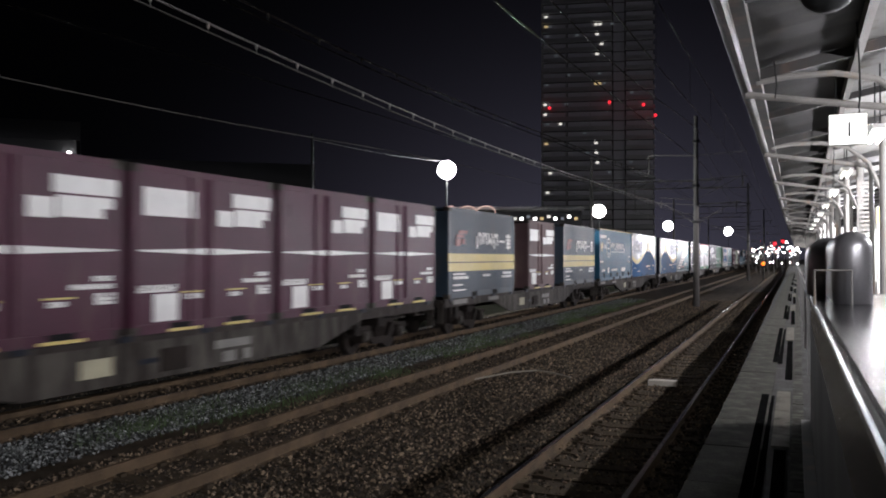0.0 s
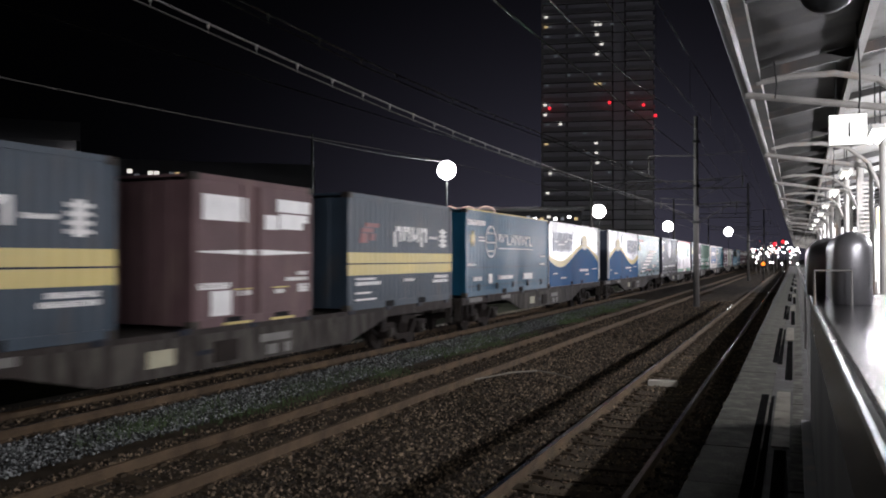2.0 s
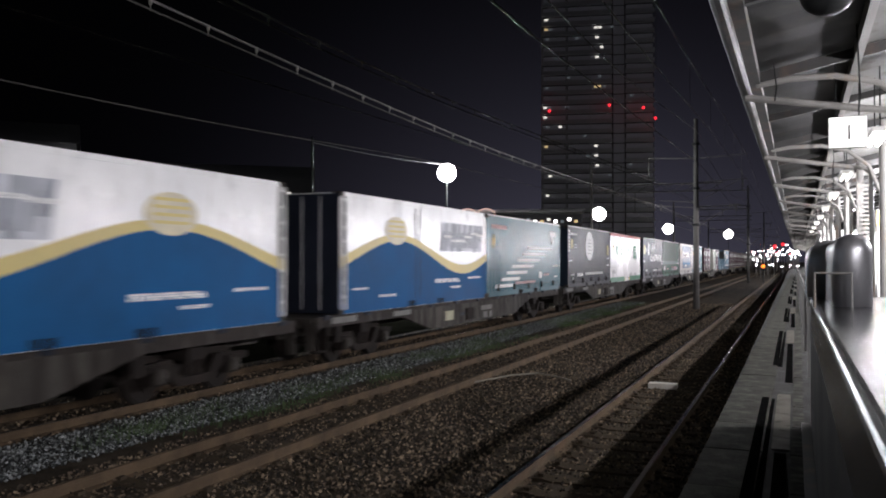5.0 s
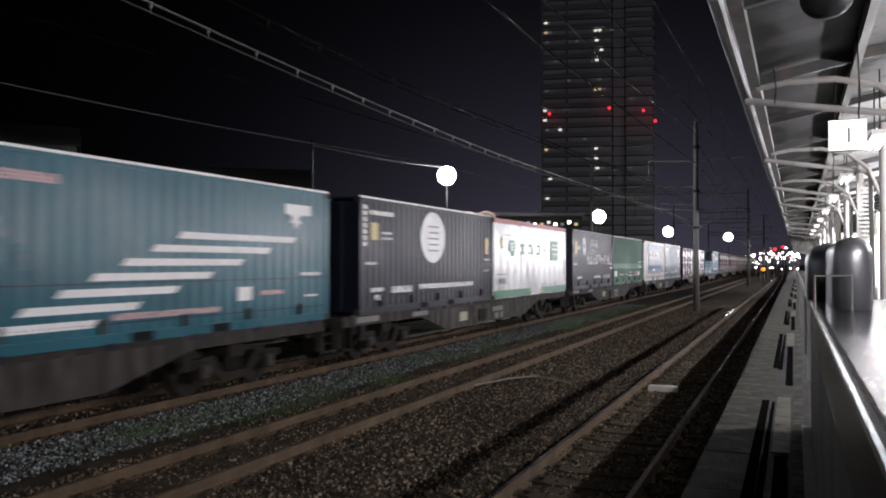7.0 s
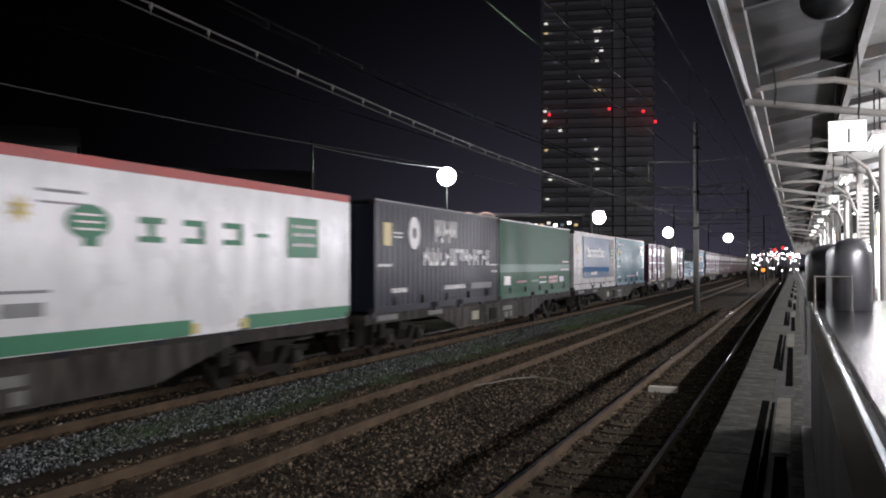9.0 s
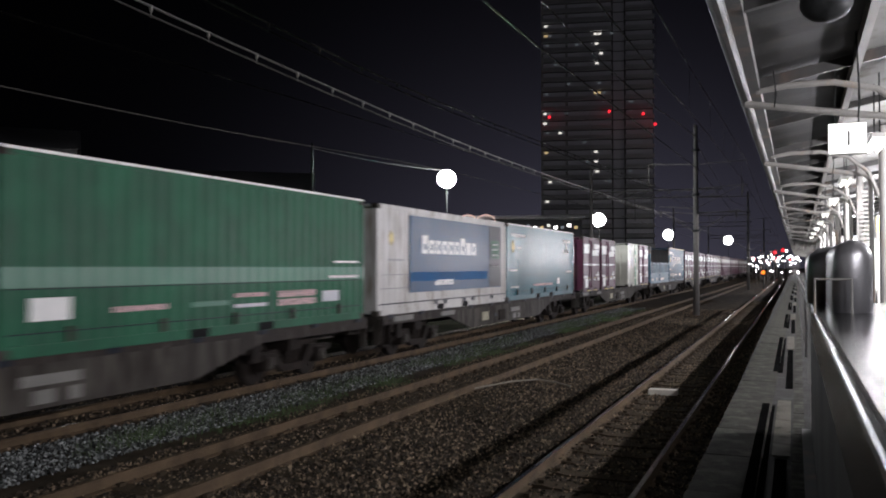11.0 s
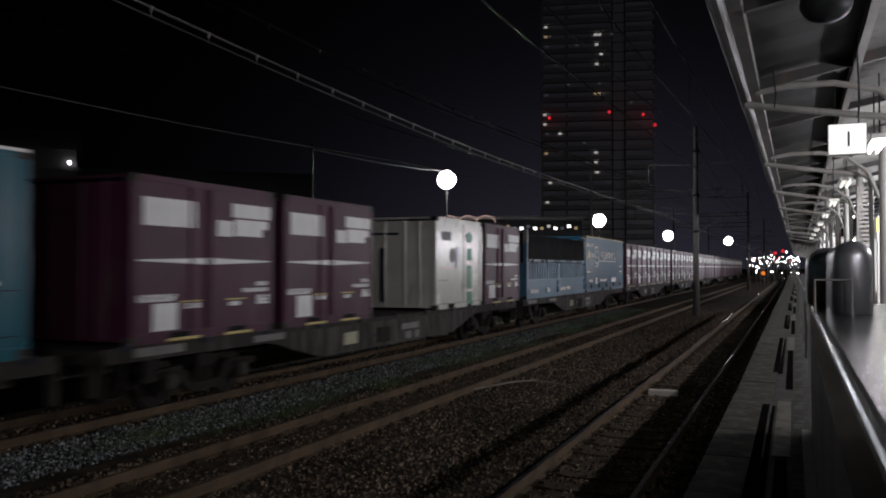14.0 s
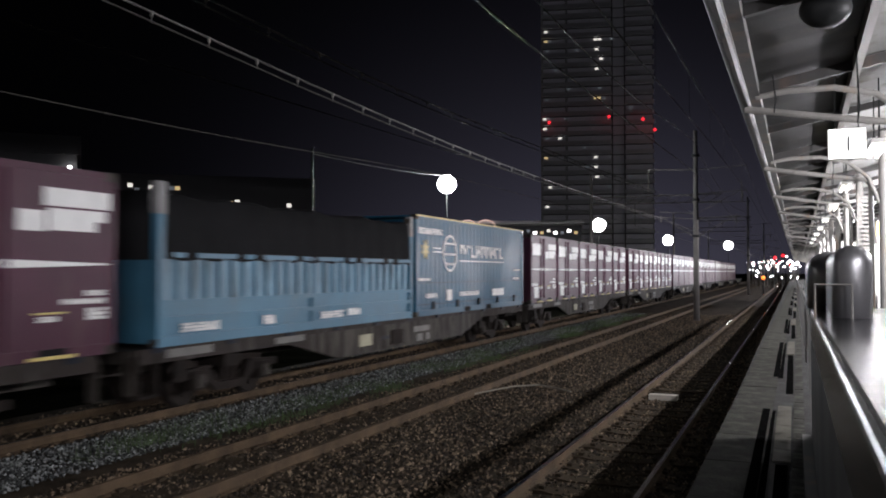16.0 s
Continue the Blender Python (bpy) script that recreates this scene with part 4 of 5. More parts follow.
def star(c, s, z, r, paint):
    k = c["len"]
    bm = bmesh.new()
    vs = [bm.verts.new((HALF + 0.004, s * k + (r if i % 2 else r * 0.45) * math.cos(i * math.pi / 8), z + (r if i % 2 else r * 0.45) * math.sin(i * math.pi / 8))) for i in range(16)]
    bm.faces.new(vs)
    back = bmesh.ops.extrude_face_region(bm, geom=list(bm.faces))
    for v in [g for g in back["geom"] if isinstance(g, bmesh.types.BMVert)]:
        v.co.x -= 0.012
    return part("emblem", bm, CARGO[paint], c, "star-shaped emblem")


def glyph_bars(c, s0, s1, z0, z1, n, paint="mark", seed=1):
    """Blocks of plain bars in place of lettering."""
    rng = random.Random(seed)
    w = (s1 - s0) / n
    for i in range(n):
        a, b_ = s0 + w * (i + 0.12), s0 + w * (i + 0.88)
        h = z1 - z0
        ms(c, a, a + (b_ - a) * 0.28, z0 + h * rng.choice((0, 0, 0.3)), z1 - h * rng.choice((0, 0, 0.25)), paint)
        k = rng.choice((0.0, 0.4, 0.76))
        ms(c, a + (b_ - a) * 0.3, b_, z0 + h * k, z0 + h * (k + 0.22), paint)
        if rng.random() < 0.6:
            ms(c, a + (b_ - a) * 0.74, b_, z0 + h * 0.24, z1, paint)


def base_details(c):
    k = c["len"]
    n = 2 if k < 7 else 3
    mid = k / 2
    for d in ((-0.95, 0.95) if k > 5 else (-0.75, 0.75)):
        part("fork_pocket", boxes((HALF - 0.05, HALF + 0.003, mid + d - 0.24, mid + d + 0.24, 0.004, 0.145)), CARGO["tarp"], c, "dark fork pocket")
    for y0 in (0.0, k - 0.17):
        for z0 in (0.0, c["high"] - 0.12):
            part("corner_casting", boxes((HALF - 0.16, HALF + 0.004, y0 - 0.002, y0 + 0.172, z0 - 0.002, z0 + 0.122)), CARGO["sill"], c)


def wing_details(c, trim=None, cool=False):
    """Bottom flap, seam and lashing hooks of a long container with opening sides."""
    k = c["len"]
    ms(c, 0.014, 0.986, 0.86, 0.875, "dark", "seam")
    ms(c, 0.014, 0.986, 0.29, 0.305, "dark", "seam")
    for s in (0.12, 0.31, 0.5, 0.69, 0.88):
        part("latch", boxes((HALF - 0.01, HALF + 0.03, s * k - 0.05, s * k + 0.05, 0.16, 0.36), bev=0.006), CARGO["sill"], c, "small steel latch")
    if trim:
        part("top_trim", boxes((HALF - 0.03, HALF + 0.006, 0.02, k - 0.02, c["high"] - 0.035, c["high"] + 0.006)), CARGO[trim], c, "pale top edge strip")


def purple12(y, plain=False, sticker=True, paint="purple"):
    c = container("small_container", y, 3.715, 2.55, paint, label=("faded pinkish maroon" if paint == "faded" else "maroon") + " steel rail container with white markings on a wagon")
    if plain == "far":
        ms(c, 0.07, 0.40, 1.80, 2.22)
        ms(c, 0.58, 0.95, 1.64, 2.22)
        ms(c, 0.04, 0.97, 1.22, 1.30, label="white line")
        return c
    base_details(c)
    if sticker:
        ms(c, 0.07, 0.40, 1.79, 2.22, label="white sheet sticker")
    else:
        ms(c, 0.10, 0.32, 1.95, 2.18, paint)
    ms(c, 0.66, 0.97, 2.02, 2.26)
    ms(c, 0.68, 0.90, 1.70, 1.99)
    ms(c, 0.55, 0.665, 1.68, 1.95)
    ms(c, 0.90, 0.95, 1.84, 1.99)
    # long thin tapering line
    bm = bmesh.new()
    k = 3.715
    vs = [bm.verts.new((x, yy, z)) for x in (HALF - 0.006, HALF + 0.004) for yy, z in ((0.04 * k, 1.25), (0.5 * k, 1.20), (0.97 * k, 1.25), (0.97 * k, 1.27), (0.5 * k, 1.31), (0.04 * k, 1.27))]
    for i in range(6):
        j = (i + 1) % 6
        bm.faces.new((vs[i], vs[j], vs[6 + j], vs[6 + i]))
    bm.faces.new(vs[:6])
    bm.faces.new(vs[6:][::-1])
    part("marking", bm, MARK, c)
    for s0, s1, z0, z1 in ((0.04, 0.27, 0.63, 0.74), (0.13, 0.28, 0.18, 0.60), (0.33, 0.43, 0.50, 0.58), (0.64, 0.72, 0.50, 0.57), (0.74, 0.95, 0.72, 0.79), (0.85, 0.95, 0.83, 0.90), (0.86, 0.96, 0.50, 0.66)):
        ms(c, s0, s1, z0, z1)
    for s in (0.30, 0.62):
        ms(c, s, s + 0.14, 0.60, 0.625, "yellow")
    for s in (0.22, 0.60):
        part("lashing_bar", boxes((HALF - 0.02, HALF + 0.03, s * k, s * k + 0.75, 0.012, 0.055)), CARGO["yellow"], c, "yellow lock bar")
    for s in (0.02, 0.36, 0.47, 0.5):
        part("door_rib", boxes((HALF - 0.02, HALF + 0.018, s * k, s * k + 0.05, 0.16, 2.44)), CARGO[paint], c)
    return c


def ribbed_band(c, z0, z1, paint, rib, depth=0.016):
    """A stripe painted over the ribs of a side."""
    k = c["len"]
    n = max(2, int((k - 0.24) / rib))
    xs = HALF - 0.006
    bm = bmesh.new()
    for i in range(n):
        y0, y1 = 0.12 + (k - 0.24) * i / n, 0.12 + (k - 0.24) * (i + 1) / n
        q = (y1 - y0) / 4
        prof = [(xs, y0), (xs, y0 + q), (xs - depth, y0 + 2 * q), (xs - depth, y0 + 3 * q), (xs, y1)]
        for (xa, ya), (xb, yb) in zip(prof, prof[1:]):
            bm.faces.new([bm.verts.new(p) for p in ((xa, ya, z0), (xb, yb, z0), (xb, yb, z1), (xa, ya, z1))])
    for y0 in (0.0, k - 0.12):
        box(bm, HALF - 0.02, HALF + 0.003, y0, y0 + 0.12, z0, z1)
    return part("stripe", bm, CARGO[paint], c)


def slate20(y):
    c = container("medium_container", y, 6.1, 2.6, "slate", 0.25, label="slate blue ribbed steel container with a broad yellow stripe")
    base_details(c)
    ribbed_band(c, 1.04, 1.28, "yellow", 0.25)
    ribbed_band(c, 0.77, 1.01, "yellow", 0.25)
    ribbed_band(c, 1.012, 1.038, "dark", 0.25)
    for s0, s1, z0, z1 in ((0.09, 0.15, 1.50, 1.72), (0.10, 0.20, 1.74, 1.84), (0.13, 0.24, 1.86, 1.96), (0.17, 0.21, 1.56, 1.72)):
        ms(c, s0, s1, z0, z1, "dull_red", slant=0.05)
    glyph_bars(c, 0.37, 0.72, 1.44, 1.94, 4, seed=3)
    ms(c, 0.735, 0.83, 1.66, 1.73)
    for z in (1.48, 1.6, 1.72, 1.84):
        ms(c, 0.85, 0.93, z, z + 0.06)
    ms(c, 0.875, 0.905, 1.44, 1.95)
    for s0, s1, z0, z1 in ((0.06, 0.22, 0.66, 0.71), (0.06, 0.26, 0.54, 0.62), (0.06, 0.18, 0.35, 0.39), (0.06, 0.22, 0.2, 0.24), (0.47, 0.58, 0.58, 0.65), (0.78, 0.95, 0.5, 0.58), (0.8, 0.95, 0.62, 0.70)):
        ms(c, s0, s1, z0, z1)
    return c


def long31(y, paint, label, rib=0.3, length=9.4, height=2.64, frame_paint=None, roof=None):
    c = container("long_container", y, length, height, paint, rib, frame_paint, roof, label)
    base_details(c)
    return c


def teal_globe(y, length):
    c = long31(y, "teal", "teal blue long container with a round emblem and white lettering", 0.3, length)
    wing_details(c, "yellow")
    ms(c, 0.02, 0.19, 2.16, 2.32)
    star(c, 0.065, 1.75, 0.28, "yellow")
    ms(c, 0.12, 0.18, 1.78, 1.82), ms(c, 0.12, 0.19, 1.68, 1.72)
    disc(c, 0.25, 1.68, 0.52, 0.52, "mark", label="round white globe emblem", hole=0.88)
    for z in (1.35, 1.62, 1.92):
        ms(c, 0.205, 0.295, z, z + 0.06)
    glyph_bars(c, 0.33, 0.76, 1.58, 1.95, 9, seed=5)
    ms(c, 0.33, 0.76, 1.46, 1.49)
    for s0, s1, z0, z1 in ((0.02, 0.1, 0.92, 0.99), (0.07, 0.15, 0.46, 0.58), (0.33, 0.5, 0.46, 0.58), (0.64, 0.76, 0.40, 0.62), (0.225, 0.262, 0.36, 0.66), (0.87, 0.94, 0.9, 0.97), (0.88, 0.95, 1.2, 1.25)):
        ms(c, s0, s1, z0, z1)
    return c


def wave31(y, low, emblem, block):
    c = long31(y, "white", "white and royal blue long container with a yellow wave", 0, 9.4)
    line = lambda s: 1.36 - 0.43 * math.cos((s - low) * math.pi / 0.47)
    swoosh(c, lambda s: 0.004, lambda s: line(s) - 0.14, "blue", "blue_field")
    swoosh(c, lambda s: line(s) - 0.15, lambda s: line(s) + 0.06 + 0.05 * math.cos((s - low) * math.pi / 0.47), "yellow", "yellow_wave")
    part("end_wall", boxes((-HALF + 0.02, HALF - 0.02, -0.03, 0.02, 0.02, 2.6)), CARGO["dark"], c, "dark end wall")
    disc(c, emblem, 1.88, 0.62, 0.34, "pale_gold", label="golden round emblem", proud=0.009)
    for q in (1.72, 1.84, 1.96, 2.08):
        ms(c, emblem - 0.045, emblem + 0.045, q, q + 0.05, "yellow").location.x = 0.008
    a, b_ = block
    rng = random.Random(4)
    ms(c, a, b_, 1.42, 2.22, "pale_grey", slant=0.12)
    for i in range(14):
        s = a + (b_ - a) * i / 14
        ms(c, s, s + (b_ - a) / 14 * rng.uniform(0.5, 1.0), 1.42 + rng.choice((0, 0.1, 0.3)), 2.22 - rng.choice((0, 0.0, 0.25)), "grey", slant=0.12).location.x = 0.004
    for i in range(6):
        s = a + (b_ - a) * (0.1 + 0.8 * i / 5)
        ms(c, s - 0.01, s + 0.055, 1.80 - 0.13 * math.sin(i * 1.1), 1.87 - 0.13 * math.sin(i * 1.1), "mark").location.x = 0.009
    for s0, s1, z0, z1 in ((0.56, 0.75, 0.55, 0.66), (0.68, 0.76, 0.38, 0.44), (0.06, 0.14, 0.5, 0.55), (0.83, 0.94, 0.62, 0.68), (0.2, 0.3, 0.3, 0.36)):
        ms(c, s0, s1, z0, z1)
    for s in (0.005, 0.978):
        if (s < 0.5) == (low > 0.5):
            # flat dark slab stands in for the dark gaps between the rungs
            part("ladder_backing", boxes((HALF - 0.02, HALF + 0.006, s * 9.4 + 0.01, s * 9.4 + 0.185, 0.2, 2.5)), CARGO["dark"], c, "dark backing slab behind the ladder rungs")
            for z in np.arange(0.35, 2.5, 0.3):
                part("rung", boxes((HALF - 0.01, HALF + 0.05, s * 9.4 + 0.005, s * 9.4 + 0.19, z, z + 0.035)), MARK, c, "white ladder rung")
            for q in (0.0, 0.17):
                part("ladder_rail", boxes((HALF - 0.01, HALF + 0.045, s * 9.4 + q, s * 9.4 + q + 0.025, 0.1, 2.55)), MARK, c)
    if low > 0.5:
        for s in (0.42, 0.45):
            ms(c, s, s + 0.003, 0.2, 2.5, "sill", "door_edge")
    return c


def slash31(y, length):
    c = long31(y, "green_teal", "green teal ribbed long container with white slanted stripes", 0.3, length)
    wing_details(c, "mark")
    for i in range(7):
        s0, s1 = 0.48 - 0.066 * i, 0.85 - 0.094 * i
        z = 1.60 - 0.215 * i
        ms(c, s0, s1, z - 0.05, z + 0.06, slant=0.12)
    star(c, 0.07, 1.78, 0.24, "yellow")
    ms(c, 0.05, 0.22, 2.2, 2.33, "rose")
    star(c, 0.86, 2.02, 0.24, "mark")
    ms(c, 0.82, 0.92, 2.1, 2.3)
    for s0, s1, z0, z1, k in ((0.33, 0.6, 0.34, 0.43, "rose"), (0.655, 0.70, 0.50, 0.74, "mark"), (0.73, 0.81, 0.58, 0.66, "rose"), (0.88, 0.96, 0.92, 0.98, "mark"), (0.9, 0.95, 0.5, 0.54, "mark")):
        ms(c, s0, s1, z0, z1, k)
    return c


def disc31(y, length):
    c = long31(y, "dark", "charcoal ribbed long container with a large white disc", 0.3, length, 2.68)
    wing_details(c, "mark")
    disc(c, 0.46, 1.85, 0.82, 0.68, "mark", label="large white disc")
    for i in range(5):
        ms(c, 0.425 + 0.006 * (i % 2), 0.50, 1.48 + 0.16 * i, 1.52 + 0.16 * i, "trim_grey").location.x = 0.006
    for z in np.arange(1.55, 2.45, 0.14):
        ms(c, 0.018, 0.035, z, z + 0.1)
    for s0, s1, z0, z1, k in ((0.05, 0.19, 2.28, 2.38, "mark"), (0.06, 0.1, 1.7, 2.1, "yellow"), (0.12, 0.18, 1.85, 1.90, "mark"), (0.12, 0.18, 1.72, 1.77, "mark"), (0.03, 0.09, 1.13, 1.19, "mark"),
                             (0.06, 0.13, 0.5, 0.59, "mark"), (0.18, 0.31, 0.45, 0.60, "mark"), (0.36, 0.8, 0.5, 0.62, "mark"), (0.9, 0.96, 0.9, 0.97, "mark"), (0.91, 0.97, 1.25, 1.31, "mark"), (0.92, 0.95, 1.45, 1.95, "yellow"), (0.08, 0.11, 0.3, 0.42, "mark")):
        ms(c, s0, s1, z0, z1, k)
    return c


def white31(y, length):
    c = long31(y, "white", "white long container with red roof edge and green base band", 0.75, length, 2.62)
    part("top_trim", boxes((HALF - 0.03, HALF + 0.008, 0.01, length - 0.01, 2.50, 2.63)), CARGO["red"], c, "red top edge")
    part("roof_cover", boxes((-HALF, HALF, 0.0, length, 2.624, 2.65)), CARGO["red"], c, "red roof")
    ms(c, 0.0, 0.44, 0.01, 0.26, "leaf"), ms(c, 0.60, 1.0, 0.01, 0.26, "leaf"), ms(c, 0.46, 0.58, 0.03, 0.15)
    disc(c, 0.21, 1.74, 0.40, 0.24, "leaf", label="green leaf emblem")
    ms(c, 0.20, 0.23, 1.40, 1.55, "leaf")
    for q in (1.62, 1.72, 1.82):
        ms(c, 0.185, 0.235, q, q + 0.03).location.x = 0.006
    for s in (0.34, 0.445, 0.555):
        ms(c, s - 0.025, s + 0.03, 1.76, 1.86, "leaf"), ms(c, s - 0.025, s + 0.03, 1.48, 1.57, "leaf"), ms(c, s - 0.005 if s < 0.4 else s + 0.018, s + 0.01 if s < 0.4 else s + 0.03, 1.5, 1.86, "leaf")
    ms(c, 0.63, 0.67, 1.64, 1.71, "leaf")
    ms(c, 0.74, 0.86, 1.28, 2.06, "leaf", label="green square plate")
    for z in (1.5, 1.7, 1.86):
        ms(c, 0.755, 0.845, z, z + 0.06).location.x = 0.006
    for s0 in (0.44, 0.582):
        part("fork_pocket", boxes((HALF - 0.03, HALF + 0.012, s0 * length, s0 * length + 0.2, 0.03, 0.2), bev=0.01), CARGO["yellow"], c, "yellow-edged fork pocket")
    star(c, 0.09, 1.85, 0.2, "yellow")
    for s0, s1, z0, z1 in ((0.03, 0.14, 0.78, 0.82), (0.06, 0.13, 0.48, 0.66), (0.12, 0.2, 2.1, 2.14), (0.12, 0.2, 1.95, 1.98)):
        ms(c, s0, s1, z0, z1, "trim_grey")
    return c


def script31(y, length):
    c = long31(y, "dark", "charcoal ribbed long container with two rows of white lettering", 0.3, length, 2.68)
    wing_details(c, "trim_grey")
    glyph_bars(c, 0.40, 0.58, 1.75, 2.36, 5, seed=8)
    glyph_bars(c, 0.31, 0.90, 1.12, 1.60, 14, seed=9)
    disc(c, 0.25, 1.95, 0.34, 0.42, "mark", label="white blossom emblem", hole=0.35)
    for s0, s1, z0, z1, k in ((0.05, 0.1, 1.6, 2.15, "yellow"), (0.11, 0.17, 1.9, 1.94, "mark"), (0.11, 0.17, 1.8, 1.84, "mark"), (0.02, 0.1, 1.10, 1.16, "mark"), (0.1, 0.2, 0.46, 0.57, "mark"),
                             (0.48, 0.66, 0.46, 0.57, "mark"), (0.71, 0.92, 0.42, 0.6, "trim_grey"), (0.92, 0.98, 0.9, 0.96, "mark"), (0.9, 0.98, 1.12, 1.16, "mark")):
        ms(c, s0, s1, z0, z1, k)
    return c


def green31(y, length):
    c = long31(y, "green", "green ribbed long container with a paler lower band", 0.3, length, 2.66)
    wing_details(c, "mark")
    ribbed_band(c, 0.88, 1.15, "pale_green", 0.3)
    for s0, s1, z0, z1, k in ((0.05, 0.12, 0.45, 0.75, "mark"), (0.2, 0.32, 0.5, 0.58, "rose"), (0.38, 0.48, 0.5, 0.58, "pale_green"), (0.50, 0.60, 0.62, 0.69, "rose"), (0.50, 0.60, 0.44, 0.50, "pale_grey"), (0.64, 0.78, 0.58, 0.70, "rose"), (0.64, 0.78, 0.42, 0.54, "rose"), (0.81, 0.88, 0.44, 0.66, "pale_grey"), (0.86, 0.97, 1.24, 1.28, "mark"), (0.84, 0.97, 0.92, 0.97, "mark")):
        ms(c, s0, s1, z0, z1, k)
    return c


def poster31(y, length):
    c = long31(y, "dirty_white", "dirty white long container with a large blue printed panel", 0.3, length, 2.64)
    ms(c, 0.014, 0.986, 0.245, 0.275, "dark", "seam")
    ms(c, 0.19, 0.94, 0.50, 2.46, "deep_blue", "printed_panel", "large blue printed panel")
    ms(c, 0.19, 0.80, 0.78, 1.02, "blue", "printed_band").location.x = 0.004
    for i in range(9):
        s = 0.27 + 0.048 * i
        ms(c, s, s + 0.038, 1.50, 1.98 if i in (0, 6) else 1.86, "mark").location.x = 0.005
        if i not in (7,):
            ms(c, s + 0.013, s + 0.027, 1.60, 1.76, "deep_blue").location.x = 0.009
    ms(c, 0.82, 0.94, 0.52, 2.44, "dark", "printed_band").location.x = 0.004
    ms(c, 0.835, 0.92, 1.42, 1.98, "green", "printed_label").location.x = 0.008
    for z in (1.5, 1.68, 1.84):
        ms(c, 0.85, 0.905, z, z + 0.05).location.x = 0.012
    ms(c, 0.845, 0.915, 1.15, 1.22, "trim_grey").location.x = 0.008
    ms(c, 0.36, 0.5, 0.66, 0.80, "mark").location.x = 0.008
    star(c, 0.08, 1.85, 0.2, "yellow")
    for s0, s1, z0, z1 in ((0.03, 0.18, 0.95, 0.97), (0.06, 0.15, 1.3, 1.34), (0.02, 0.19, 0.62, 0.64)):
        ms(c, s0, s1, z0, z1, "trim_grey")
    for s in (0.36, 0.43, 0.58, 0.66, 0.84):
        part("pocket", boxes((HALF - 0.03, HALF + 0.004, s * length, s * length + 0.2, 0.14, 0.24)), CARGO["dark"], c, "dark slot")
    return c


def plain31(y, length):
    c = long31(y, "green_teal", "deep teal ribbed long container with small white marks", 0.25, length, 2.64)
    wing_details(c, "mark")
    star(c, 0.07, 1.85, 0.24, "yellow")
    star(c, 0.86, 2.02, 0.24, "mark")
    for s0, s1, z0, z1, k in ((0.05, 0.22, 2.2, 2.3, "mark"), (0.12, 0.17, 1.8, 1.84, "mark"), (0.03, 0.12, 1.0, 1.06, "mark"), (0.34, 0.62, 0.44, 0.52, "rose"), (0.7, 0.74, 0.46, 0.7, "mark"), (0.80, 0.93, 2.16, 2.28, "mark"), (0.82, 0.90, 1.74, 1.84, "mark"), (0.86, 0.95, 0.93, 0.98, "mark"), (0.05, 0.14, 0.42, 0.48, "mark")):
        ms(c, s0, s1, z0, z1, k)
    return c


def cream12(y):
    c = container("small_container", y, 3.715, 2.55, "cream", 0, label="cream white steel rail container with a dark star emblem")
    base_details(c)
    disc(c, 0.33, 1.50, 0.2, 0.2, "trim_grey", label="faint round emblem")
    disc(c, 0.695, 2.05, 0.26, 0.16, "leaf", label="green oval emblem")
    for s0, s1, z0, z1, k in ((0.64, 0.75, 0.06, 0.44, "leaf"), (0.64, 0.75, 0.52, 1.22, "leaf"), (0.64, 0.75, 1.36, 1.72, "leaf"), (0.12, 0.30, 1.90, 2.16, "trim_grey"), (0.10, 0.45, 1.12, 1.15, "rose"), (0.05, 0.24, 0.78, 0.81, "trim_grey"),
                             (0.40, 0.47, 1.1, 1.75, "pale_grey"), (0.565, 0.572, 0.2, 2.4, "trim_grey"), (0.50, 0.62, 0.60, 0.63, "trim_grey"), (0.92, 0.928, 0.2, 2.4, "pale_grey"), (0.014, 0.986, 0.13, 0.16, "trim_grey")):
        ms(c, s0, s1, z0, z1, k)
    part("end_handle", boxes((-0.45, -0.35, -0.03, 0.0, 0.2, 1.7)), CARGO["dark"], c, "dark door handle bar")
    part("end_plate", boxes((-0.8, 0.1, -0.012, 0.03, 2.05, 2.12)), CARGO["dark"], c)
    return c


